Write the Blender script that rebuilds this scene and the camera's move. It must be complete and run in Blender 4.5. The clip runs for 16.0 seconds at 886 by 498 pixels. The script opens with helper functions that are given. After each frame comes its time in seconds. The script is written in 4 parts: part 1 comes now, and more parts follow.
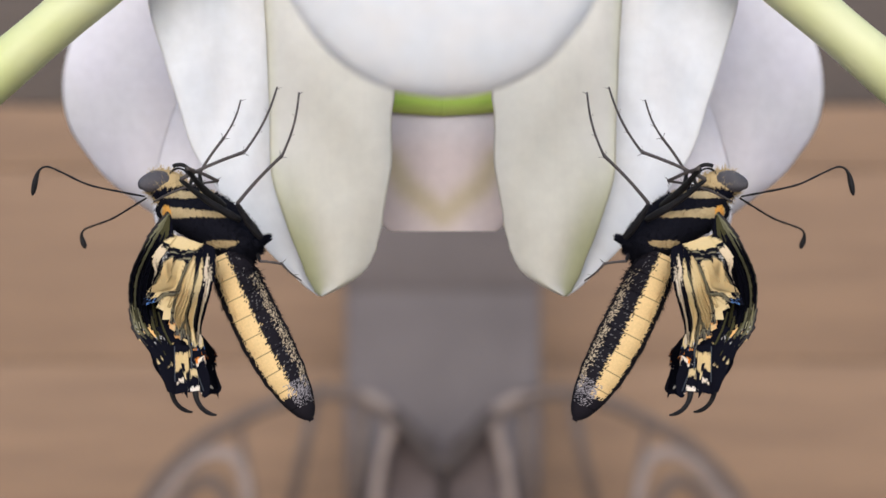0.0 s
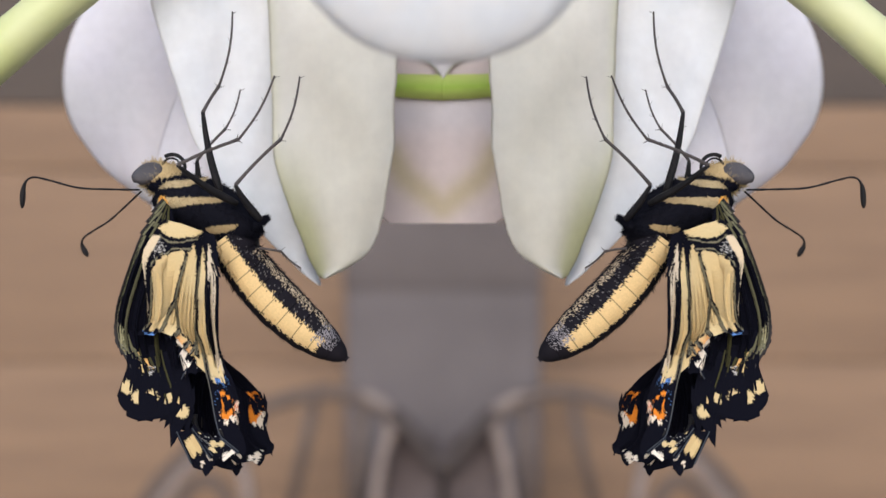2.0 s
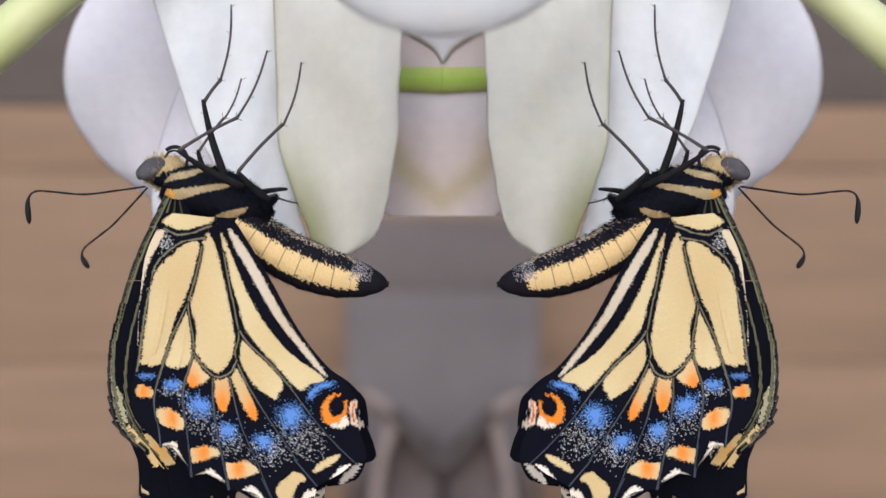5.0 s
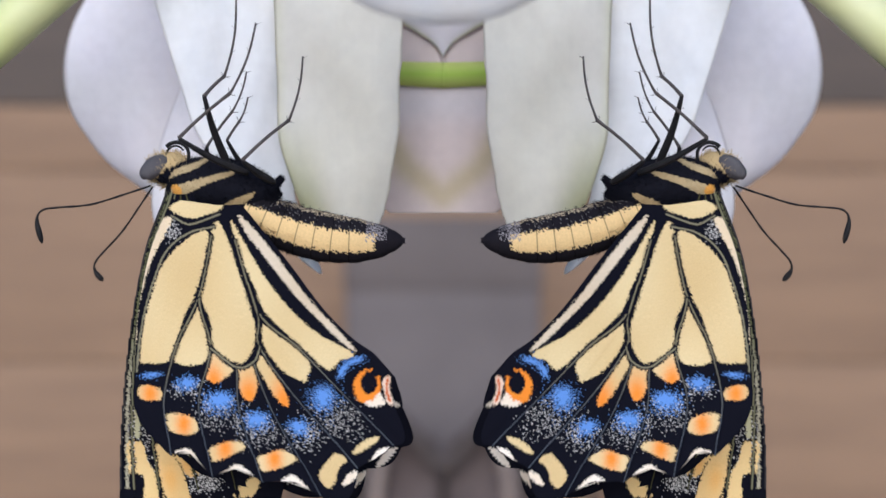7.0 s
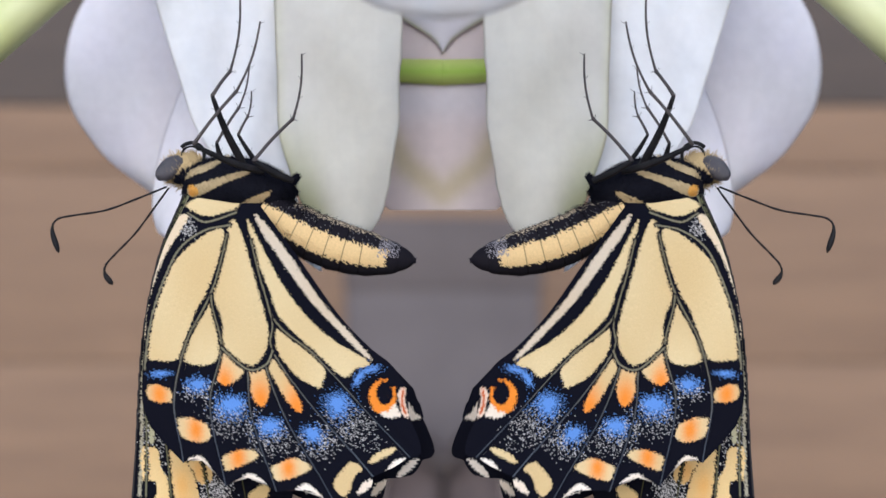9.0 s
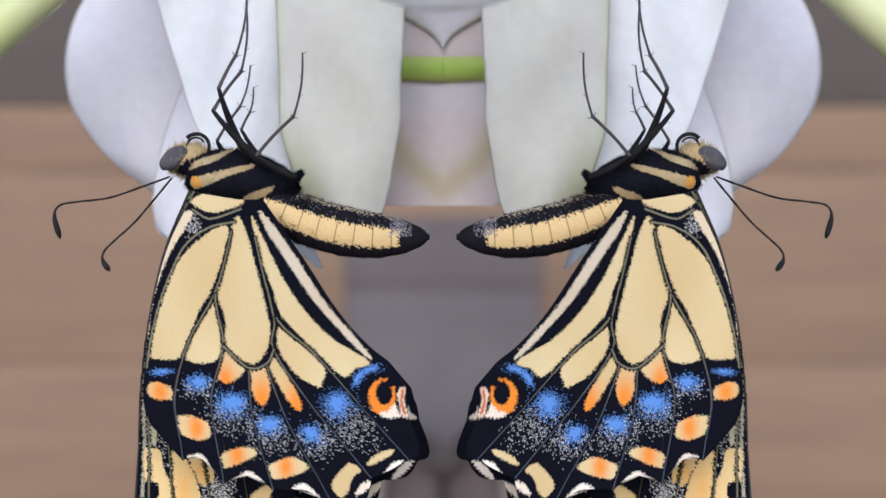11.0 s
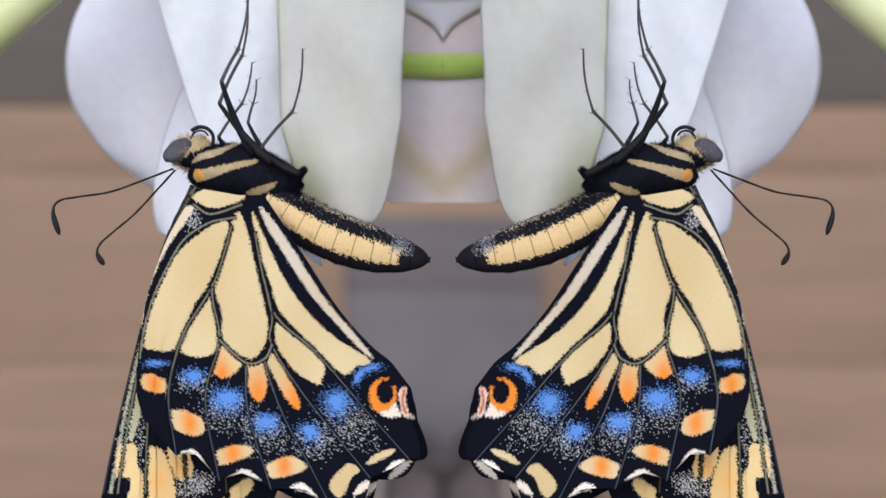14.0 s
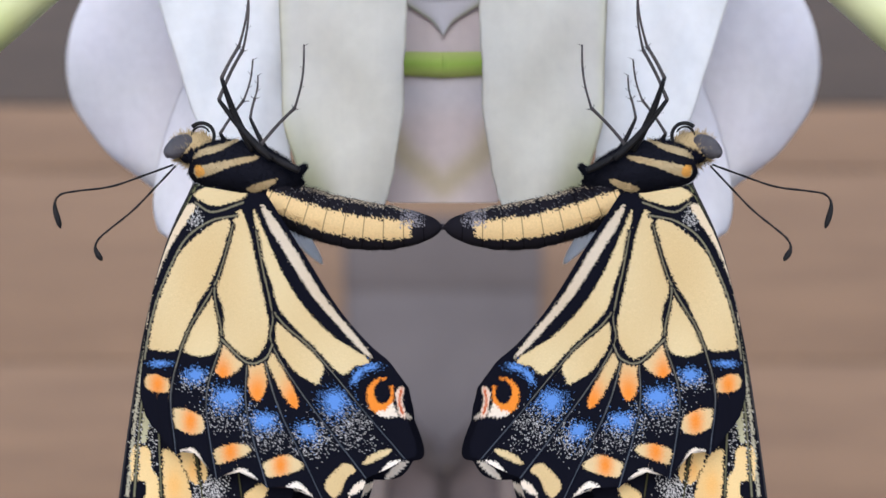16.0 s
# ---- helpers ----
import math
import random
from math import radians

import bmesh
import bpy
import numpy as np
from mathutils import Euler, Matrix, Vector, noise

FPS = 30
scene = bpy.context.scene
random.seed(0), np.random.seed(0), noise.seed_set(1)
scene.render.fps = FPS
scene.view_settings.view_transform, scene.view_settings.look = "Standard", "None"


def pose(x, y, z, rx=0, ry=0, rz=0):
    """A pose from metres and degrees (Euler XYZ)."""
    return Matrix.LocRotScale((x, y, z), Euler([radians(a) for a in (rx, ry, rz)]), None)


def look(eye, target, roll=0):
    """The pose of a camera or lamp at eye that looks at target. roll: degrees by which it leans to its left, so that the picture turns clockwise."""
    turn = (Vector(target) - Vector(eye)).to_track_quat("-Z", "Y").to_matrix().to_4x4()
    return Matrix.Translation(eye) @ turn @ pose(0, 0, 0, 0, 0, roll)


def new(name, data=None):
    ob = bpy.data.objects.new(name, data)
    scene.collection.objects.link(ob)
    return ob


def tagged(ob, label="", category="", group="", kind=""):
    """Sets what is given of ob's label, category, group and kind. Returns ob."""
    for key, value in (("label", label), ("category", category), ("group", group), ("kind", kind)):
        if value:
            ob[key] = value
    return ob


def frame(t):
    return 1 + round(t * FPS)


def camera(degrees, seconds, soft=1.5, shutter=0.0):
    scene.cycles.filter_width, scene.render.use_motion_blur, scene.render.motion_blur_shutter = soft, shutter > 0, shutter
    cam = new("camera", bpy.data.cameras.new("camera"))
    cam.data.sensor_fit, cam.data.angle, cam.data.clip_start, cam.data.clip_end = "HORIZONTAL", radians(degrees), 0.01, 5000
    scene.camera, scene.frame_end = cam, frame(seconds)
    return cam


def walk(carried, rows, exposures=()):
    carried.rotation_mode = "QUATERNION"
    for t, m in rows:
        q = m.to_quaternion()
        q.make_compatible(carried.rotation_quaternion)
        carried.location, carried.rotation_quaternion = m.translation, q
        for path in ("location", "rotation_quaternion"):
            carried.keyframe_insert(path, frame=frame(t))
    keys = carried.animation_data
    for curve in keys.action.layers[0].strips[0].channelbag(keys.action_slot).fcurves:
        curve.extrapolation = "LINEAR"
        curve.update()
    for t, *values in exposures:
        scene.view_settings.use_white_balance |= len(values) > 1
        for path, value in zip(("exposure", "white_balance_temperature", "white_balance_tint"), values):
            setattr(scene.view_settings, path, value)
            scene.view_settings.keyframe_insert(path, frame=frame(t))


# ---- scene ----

# A white orchid hangs before a timber wall; two swallowtails that have just hatched cling to it and pump up their wings.
# The sheet: a plane through the insects, 1568 x 882 units of U metres, x to the right and y down, square to the lens.
U = 5.8e-5
FOV = 36.0
REACH = 784 * U / math.tan(radians(FOV / 2))
EYE_Z = 1.0
TIMES = [0, 0.5, 1, 1.5, 2, 2.5, 3, 3.5, 4, 6.5, 7, 7.5, 8, 8.5, 9, 11.5, 12, 12.5, 13, 13.5, 14, 14.5, 15, 15.5, 16]
REF = 14.5

cam = camera(FOV, 16.0, soft=1.5)
cam.data.dof.use_dof = True
cam.data.dof.focus_distance = REACH
cam.data.dof.aperture_fstop = 25.0
STAND = pose(0, -REACH, EYE_Z, 90, 0, 0)
walk(cam, [(0, STAND), (16, STAND)], exposures=[(0, 0.30, 6260, 12), (4, 0.28, 6180, 12), (7, 0.26, 5800, 12), (16, 0.27, 5720, 12)])


def at(x, y, d=0.0):
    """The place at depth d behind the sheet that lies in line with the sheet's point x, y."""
    k = 1 + d / REACH
    return Vector(((x - 784) * U * k, d, EYE_Z - (y - 441) * U * k))


# ---- world and light ----
world = bpy.data.worlds.new("world")
scene.world = world
world.use_nodes = True
wn = world.node_tree.nodes
sky = wn.new("ShaderNodeTexSky")
sky.sky_type, sky.sun_disc = "NISHITA", False
sky.sun_elevation, sky.sun_rotation = radians(24), radians(184)
wn["Background"].inputs[1].default_value = 0.12
world.node_tree.links.new(sky.outputs[0], wn["Background"].inputs[0])
sun = new("sun", bpy.data.lights.new("sun", "SUN"))
sun.data.energy, sun.data.angle, sun.data.color = 2.2, radians(50), (1.0, 0.955, 0.91)
sun.matrix_world = look((-0.2, -3.0, 2.35), (0, 0, 1))


# ---- materials ----
def srgb(r, g, b):
    return tuple(((c / 255 + 0.055) / 1.055) ** 2.4 if c > 10 else c / 255 / 12.92 for c in (r, g, b))


def material(name, colour, rough=0.6, second=None, scale=40.0, stretch=(1, 1, 1), bump=0.1, bump_scale=None, metal=0.0, through_light=0.0, island=0.0, detail=6.0):
    """A surface of two tones mixed by noise at two sizes, with fine relief."""
    m = bpy.data.materials.new(name)
    m.use_nodes = True
    nt = m.node_tree
    b = nt.nodes["Principled BSDF"]
    b.inputs["Roughness"].default_value, b.inputs["Metallic"].default_value = rough, metal
    co = nt.nodes.new("ShaderNodeTexCoord")
    mp = nt.nodes.new("ShaderNodeMapping")
    mp.inputs["Scale"].default_value = stretch
    nt.links.new(co.outputs["Object"], mp.inputs[0])
    big, fine = nt.nodes.new("ShaderNodeTexNoise"), nt.nodes.new("ShaderNodeTexNoise")
    for n, s in ((big, scale), (fine, bump_scale or scale * 7)):
        n.inputs["Scale"].default_value, n.inputs["Detail"].default_value = s, detail
        nt.links.new(mp.outputs[0], n.inputs["Vector"])
    add = nt.nodes.new("ShaderNodeMath")
    add.operation = "MULTIPLY_ADD"
    nt.links.new(fine.outputs[0], add.inputs[0])
    add.inputs[1].default_value = 0.35
    nt.links.new(big.outputs[0], add.inputs[2])
    ramp = nt.nodes.new("ShaderNodeValToRGB")
    ramp.color_ramp.elements[0].position, ramp.color_ramp.elements[1].position = 0.45, 0.9
    ramp.color_ramp.elements[0].color = (*colour, 1)
    ramp.color_ramp.elements[1].color = (*(second or [c * 0.75 for c in colour]), 1)
    nt.links.new(add.outputs[0], ramp.inputs[0])
    nt.links.new(ramp.outputs[0], b.inputs["Base Color"])
    bp = nt.nodes.new("ShaderNodeBump")
    bp.inputs["Strength"].default_value, bp.inputs["Distance"].default_value = bump, 0.0005
    nt.links.new(fine.outputs[0], bp.inputs["Height"])
    nt.links.new(bp.outputs[0], b.inputs["Normal"])
    if through_light:
        tr, mix = nt.nodes.new("ShaderNodeBsdfTranslucent"), nt.nodes.new("ShaderNodeMixShader")
        nt.links.new(ramp.outputs[0], tr.inputs[0])
        mix.inputs[0].default_value = through_light
        nt.links.new(b.outputs[0], mix.inputs[1])
        nt.links.new(tr.outputs[0], mix.inputs[2])
        nt.links.new(mix.outputs[0], nt.nodes["Material Output"].inputs[0])
    return m


def pigment_material(name, rough=0.55, scale=9000.0, bump=0.25, through_light=0.0):
    """Scales or fur whose pigment is laid down in the colour layer 'pigment'."""
    m = bpy.data.materials.new(name)
    m.use_nodes = True
    nt = m.node_tree
    b = nt.nodes["Principled BSDF"]
    b.inputs["Roughness"].default_value = rough
    b.inputs["Specular IOR Level"].default_value = 0.04
    a = nt.nodes.new("ShaderNodeAttribute")
    a.attribute_name = "pigment"
    n = nt.nodes.new("ShaderNodeTexNoise")
    n.inputs["Scale"].default_value = scale
    co = nt.nodes.new("ShaderNodeTexCoord")
    nt.links.new(co.outputs["Object"], n.inputs["Vector"])
    mix = nt.nodes.new("ShaderNodeMix")
    mix.data_type, mix.blend_type = "RGBA", "MULTIPLY"
    mix.inputs[0].default_value = 0.12 if through_light else 0.25
    nt.links.new(a.outputs["Color"], mix.inputs[6])
    nt.links.new(n.outputs[0], mix.inputs[7])
    nt.links.new(mix.outputs[2], b.inputs["Base Color"])
    bp = nt.nodes.new("ShaderNodeBump")
    bp.inputs["Strength"].default_value, bp.inputs["Distance"].default_value = bump, 0.00005
    nt.links.new(n.outputs[0], bp.inputs["Height"])
    nt.links.new(bp.outputs[0], b.inputs["Normal"])
    if through_light:
        tr, both = nt.nodes.new("ShaderNodeBsdfTranslucent"), nt.nodes.new("ShaderNodeMixShader")
        nt.links.new(mix.outputs[2], tr.inputs[0])
        both.inputs[0].default_value = through_light
        nt.links.new(b.outputs[0], both.inputs[1])
        nt.links.new(tr.outputs[0], both.inputs[2])
        nt.links.new(both.outputs[0], nt.nodes["Material Output"].inputs[0])
    return m


SCALES = pigment_material("wing_scales", 0.8)
FUR = pigment_material("body_fur", 0.75, 5000, 0.5)
CHITIN = material("black_chitin", (0.010, 0.010, 0.012), 0.55, (0.02, 0.019, 0.021), 900, bump=0.3)
CHITIN.node_tree.nodes["Principled BSDF"].inputs["Specular IOR Level"].default_value = 0.12
LIMB = material("brown_chitin", (0.040, 0.033, 0.033), 0.6, (0.075, 0.062, 0.060), 1500, bump=0.3)
EYE = material("compound_eye", (0.045, 0.042, 0.05), 0.3, (0.08, 0.075, 0.088), 700, bump=0.4, bump_scale=14000)
PETAL = pigment_material("orchid_petal", 0.5, 700, 0.2, through_light=0.35)
GREEN = material("green_stem", (0.50, 0.60, 0.16), 0.45, (0.38, 0.50, 0.10), 120, (1, 1, 1), 0.15)
STEM = material("pale_stem", (0.64, 0.66, 0.40), 0.5, (0.52, 0.57, 0.22), 35, (1, 1, 1), 0.15)
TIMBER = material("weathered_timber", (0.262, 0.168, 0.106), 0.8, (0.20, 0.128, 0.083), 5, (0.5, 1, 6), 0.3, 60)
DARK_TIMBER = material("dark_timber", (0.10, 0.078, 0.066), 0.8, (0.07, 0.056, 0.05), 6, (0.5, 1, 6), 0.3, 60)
GREY = material("grey_paint", (0.135, 0.116, 0.118), 0.75, (0.095, 0.081, 0.083), 6, bump=0.15, bump_scale=90)
DARK_GREY = material("dark_grey_paint", (0.122, 0.102, 0.101), 0.75, (0.088, 0.073, 0.072), 6, bump=0.15, bump_scale=90)
IRON = material("bronze_iron", (0.125, 0.092, 0.075), 0.6, (0.09, 0.066, 0.055), 20, bump=0.2)
PALE_IRON = material("worn_iron", (0.28, 0.225, 0.20), 0.55, (0.19, 0.15, 0.135), 20, bump=0.2)
SOOT = material("dark_brown_iron", (0.060, 0.046, 0.043), 0.7, (0.045, 0.034, 0.032), 20, bump=0.2)
DARK_PANEL = material("faded_brown_cloth", (0.10, 0.078, 0.076), 0.85, (0.062, 0.045, 0.045), 9, bump=0.2)
DECK = material("deck_boards", (0.27, 0.2, 0.15), 0.8, (0.19, 0.14, 0.11), 4, (6, 0.5, 1), 0.3, 60)


# ---- mesh helpers ----
def mesh_object(name, verts, faces, mat, parent=None, label="", colours=None, mirror=False):
    verts = np.asarray(verts, float).copy()
    if mirror:
        verts[:, 0] *= -1
        faces = [tuple(reversed(f)) for f in faces]
    me = bpy.data.meshes.new(name)
    sizes = np.array([len(f) for f in faces])
    me.vertices.add(len(verts))
    me.vertices.foreach_set("co", verts.astype(np.float32).ravel())
    me.loops.add(int(sizes.sum()))
    me.loops.foreach_set("vertex_index", np.fromiter((i for f in faces for i in f), np.int32))
    me.polygons.add(len(sizes))
    me.polygons.foreach_set("loop_start", np.r_[0, np.cumsum(sizes)[:-1]].astype(np.int32))
    me.update(calc_edges=True)
    me.materials.append(mat)
    me.shade_smooth()
    if colours is not None:
        layer = me.color_attributes.new("pigment", "FLOAT_COLOR", "POINT")
        layer.data.foreach_set("color", np.c_[colours, np.ones(len(colours))].astype(np.float32).ravel())
    ob = new(name, me)
    if parent is not None:
        ob.parent = parent
    if label:
        ob["label"] = label
    return ob


def grid_faces(nu, nv, offset=0, close=False):
    out = []
    for i in range(nu - 1):
        for j in range(nv - (0 if close else 1)):
            a, b = offset + i * nv + j, offset + i * nv + (j + 1) % nv
            out.append((a, b, b + nv, a + nv))
    return out


def spline(points, n, closed=False):
    """n points along a smooth curve through the given ones."""
    p = np.asarray(points, float)
    k = len(p)
    q = np.vstack([p[-1], p, p[0], p[1]]) if closed else np.vstack([2 * p[0] - p[1], p, 2 * p[-1] - p[-2]])
    spans = k if closed else k - 1
    u = np.linspace(0, spans, n, endpoint=not closed)
    i = np.minimum(u.astype(int), spans - 1)
    f = (u - i)[:, None]
    a, b, c, d = q[i], q[i + 1], q[i + 2], q[i + 3]
    return 0.5 * (2 * b + (c - a) * f + (2 * a - 5 * b + 4 * c - d) * f ** 2 + (3 * b - a - 3 * c + d) * f ** 3)


def tube(path, radii, sides=8, caps=True):
    """Vertices and faces of a round rod along a path."""
    path, radii = np.asarray(path, float), np.asarray(radii, float)
    verts, n = [], len(path)
    for i in range(n):
        way = Vector(path[min(i + 1, n - 1)] - path[max(i - 1, 0)]).normalized()
        side = way.cross(Vector((0.0, 1.0, 0.02))).normalized()
        up = side.cross(way)
        for j in range(sides):
            a = 2 * math.pi * j / sides
            verts.append(path[i] + radii[i] * (math.cos(a) * np.array(side) + math.sin(a) * np.array(up)))
    faces = grid_faces(n, sides, close=True)
    if caps:
        faces += [tuple(reversed(range(sides))), tuple(range((n - 1) * sides, n * sides))]
    return verts, faces


def join(*pieces):
    verts, faces = [], []
    for v, f in pieces:
        faces += [tuple(i + len(verts) for i in q) for q in f]
        verts += [tuple(p) for p in v]
    return verts, faces


def box(cx, cy, cz, sx, sy, sz, bevel=0.004):
    bm = bmesh.new()
    bmesh.ops.create_cube(bm, size=1, matrix=Matrix.Translation((cx, cy, cz)) @ Matrix.Diagonal((sx, sy, sz, 1)))
    bmesh.ops.bevel(bm, geom=bm.edges[:], offset=bevel, segments=2, affect="EDGES", profile=0.6)
    verts = [tuple(v.co) for v in bm.verts]
    faces = [tuple(v.index for v in f.verts) for f in bm.faces]
    bm.free()
    return verts, faces


def sheetwise(points, d=0.0):
    return [np.array(at(p[0], p[1], p[2] if len(p) > 2 else d)) for p in points]


# ---- how things move: places on the sheet, time by time ----
def track(rows):
    """Places at TIMES, from rows of (seconds, x, y)."""
    r = np.array(rows, float)
    return {t: np.array([np.interp(t, r[:, 0], r[:, 1]), np.interp(t, r[:, 0], r[:, 2])]) for t in TIMES}


HEAD_T = track([(0, 283, 323), (0.5, 280, 320), (1, 268, 317), (1.5, 270, 311), (2, 270, 308), (2.5, 270, 306), (3, 271, 303), (3.5, 273, 302), (4, 276, 302), (6.5, 277, 296), (7, 283, 296), (7.5, 296, 300), (8, 305, 305), (8.5, 306, 297), (9, 306, 297), (11.5, 314, 274), (12, 315, 271), (12.5, 315, 273), (13, 317, 273), (13.5, 318, 270), (14, 320, 266), (14.5, 318, 263), (15, 320, 266), (15.5, 322, 265), (16, 322, 259)])
HIP_T = track([(0, 462, 421), (0.5, 462, 413), (1, 458, 401), (1.5, 459, 394), (2, 461, 389), (2.5, 462, 384), (3, 464, 380), (3.5, 466, 375), (4, 469, 374), (6.5, 482, 323), (7, 485, 323), (7.5, 502, 323), (8, 514, 323), (8.5, 510, 320), (9, 518, 320), (11.5, 524, 311), (12, 524, 309), (12.5, 528, 311), (13, 530, 311), (13.5, 530, 309), (14, 530, 308), (14.5, 528, 305), (15, 534, 308), (15.5, 534, 306), (16, 530, 302)])
ROOT_T = track([(0, 372, 423), (0.5, 372, 415), (1, 364, 404), (1.5, 368, 400), (2, 369, 395), (2.5, 372, 392), (3, 374, 387), (3.5, 375, 384), (4, 378, 383), (6.5, 398, 346), (7, 400, 345), (7.5, 417, 348), (8, 424, 343), (8.5, 424, 345), (9, 430, 341), (11.5, 438, 332), (12, 438, 331), (12.5, 438, 326), (13, 439, 326), (13.5, 439, 325), (14, 441, 326), (14.5, 443, 325), (15, 443, 322), (15.5, 443, 320), (16, 444, 322)])
FORK_T = track([(0, 314, 521), (0.5, 312, 522), (1, 306, 519), (1.5, 308, 531), (2, 312, 537), (2.5, 317, 537), (3, 315, 537), (3.5, 315, 541), (4, 317, 542), (6.5, 354, 533), (7, 354, 531), (7.5, 372, 536), (8, 368, 484), (8.5, 378, 536), (9, 375, 525), (11.5, 381, 522), (12, 380, 521), (12.5, 380, 467), (13, 386, 462), (13.5, 384, 459), (14, 377, 513), (14.5, 381, 516), (15, 381, 466), (15.5, 386, 456), (16, 381, 511)])
CUBIT_T = track([(0, 331, 562), (0.5, 331, 567), (1, 325, 567), (1.5, 335, 580), (2, 348, 591), (2.5, 361, 605), (3, 374, 603), (3.5, 387, 600), (4, 400, 599), (6.5, 458, 556), (7, 459, 554), (7.5, 476, 560), (8, 469, 545), (8.5, 482, 562), (9, 484, 562), (11.5, 487, 559), (12, 487, 559), (12.5, 481, 534), (13, 487, 530), (13.5, 488, 527), (14, 484, 551), (14.5, 487, 553), (15, 487, 530), (15.5, 492, 521), (16, 485, 550)])
CELL_T = track([(0, 309, 573), (0.5, 309, 576), (1, 306, 573), (1.5, 312, 586), (2, 323, 603), (2.5, 332, 619), (3, 335, 639), (3.5, 340, 655), (4, 351, 666), (6.5, 421, 651), (7, 420, 651), (7.5, 438, 655), (8, 420, 623), (8.5, 443, 655), (9, 439, 654), (11.5, 439, 651), (12, 439, 651), (12.5, 430, 614), (13, 438, 608), (13.5, 441, 602), (14, 436, 642), (14.5, 439, 643), (15, 436, 611), (15.5, 444, 597), (16, 438, 642)])
SPOT_T = track([(0, 352, 645), (0.5, 352, 662), (1, 358, 690), (1.5, 376, 718), (2, 412, 752), (2.5, 455, 778), (3, 497, 790), (3.5, 542, 784), (4, 570, 780), (6.5, 671, 707), (7, 674, 712), (7.5, 694, 718), (8, 668, 738), (8.5, 698, 721), (9, 701, 733), (11.5, 698, 732), (12, 698, 732), (12.5, 665, 747), (13, 668, 746), (13.5, 671, 743), (14, 701, 732), (14.5, 697, 733), (15, 675, 740), (15.5, 680, 737), (16, 695, 732)])
COSTA_T = track([(0, 272, 515), (0.5, 266, 520), (1, 258, 522), (1.5, 260, 545), (2, 266, 575), (2.5, 260, 598), (3, 252, 605), (3.5, 246, 628), (4, 243, 640), (6.5, 248, 642), (7, 245, 640), (7.5, 265, 646), (8, 240, 570), (8.5, 268, 645), (9, 259, 634), (11.5, 262, 629), (12, 260, 626), (12.5, 243, 554), (13, 250, 548), (13.5, 248, 543), (14, 251, 614), (14.5, 262, 620), (15, 245, 556), (15.5, 251, 537), (16, 260, 616)])
TIP_T = track([(0, 550, 742), (0.5, 562, 722), (1, 564, 697), (1.5, 592, 664), (2, 611, 634), (2.5, 625, 610), (3, 636, 582), (3.5, 645, 564), (4, 657, 546), (6.5, 708, 436), (7, 711, 426), (7.5, 722, 450), (8, 714, 475), (8.5, 737, 420), (9, 731, 461), (11.5, 757, 415), (12, 755, 420), (12.5, 734, 473), (13, 738, 476), (13.5, 738, 480), (14, 757, 460), (14.5, 770, 422), (15, 751, 470), (15.5, 749, 478), (16, 780, 402)])
FEELER_T = track([(0, 31, 338), (0.5, 28, 340), (1, 14, 358), (1.5, 17, 358), (2, 17, 362), (3, 18, 362), (3.5, 20, 364), (4, 23, 364), (6.5, 51, 432), (7, 54, 426), (7.5, 80, 454), (8, 87, 456), (8.5, 82, 436), (9, 87, 443), (11.5, 88, 409), (12, 87, 403), (12.5, 92, 417), (13, 92, 415), (13.5, 92, 411), (14, 94, 411), (14.5, 94, 405), (15, 95, 408), (15.5, 95, 406), (16, 94, 399)])
FAR_FEELER_T = track([(0, 110, 440), (0.5, 115, 447), (1, 117, 452), (1.5, 117, 453), (2, 116, 456), (3, 117, 456), (4, 119, 460), (6.5, 146, 503), (7, 156, 502), (7.5, 177, 516), (8, 186, 514), (8.5, 185, 504), (9, 178, 508), (11.5, 170, 475), (12, 168, 470), (12.5, 170, 478), (13, 167, 475), (13.5, 167, 473), (14, 170, 472), (14.5, 168, 469), (15, 172, 472), (15.5, 170, 469), (16, 168, 464)])
FOOT_T = track([(0, 525, 172), (0.5, 525, 160), (1, 526, 152), (1.5, 528, 144), (2, 528, 139), (2.5, 529, 134), (3, 530, 129), (3.5, 531, 125), (4, 532, 120), (6.5, 534, 105), (7, 534, 103), (7.5, 534, 101), (8, 534, 99), (8.5, 534, 97), (9, 534, 94), (11.5, 536, 85), (12, 536, 83), (12.5, 536, 83), (13, 536, 82), (13.5, 537, 79), (14, 537, 77), (14.5, 537, 76), (15, 537, 75), (15.5, 537, 74), (16, 539, 71)])
# marks of the hindwing while it fills (afterwards they follow the veins), each named by its place when the wing is full
EARLY = (0, 0.5, 1, 1.5, 2, 2.5, 3, 3.5, 4)


def early(*xy, first=0.0):
    """Places at the early times from first on."""
    ts = [t for t in EARLY if t >= first]
    return {t: np.array(p, float) for t, p in zip(ts, xy)}


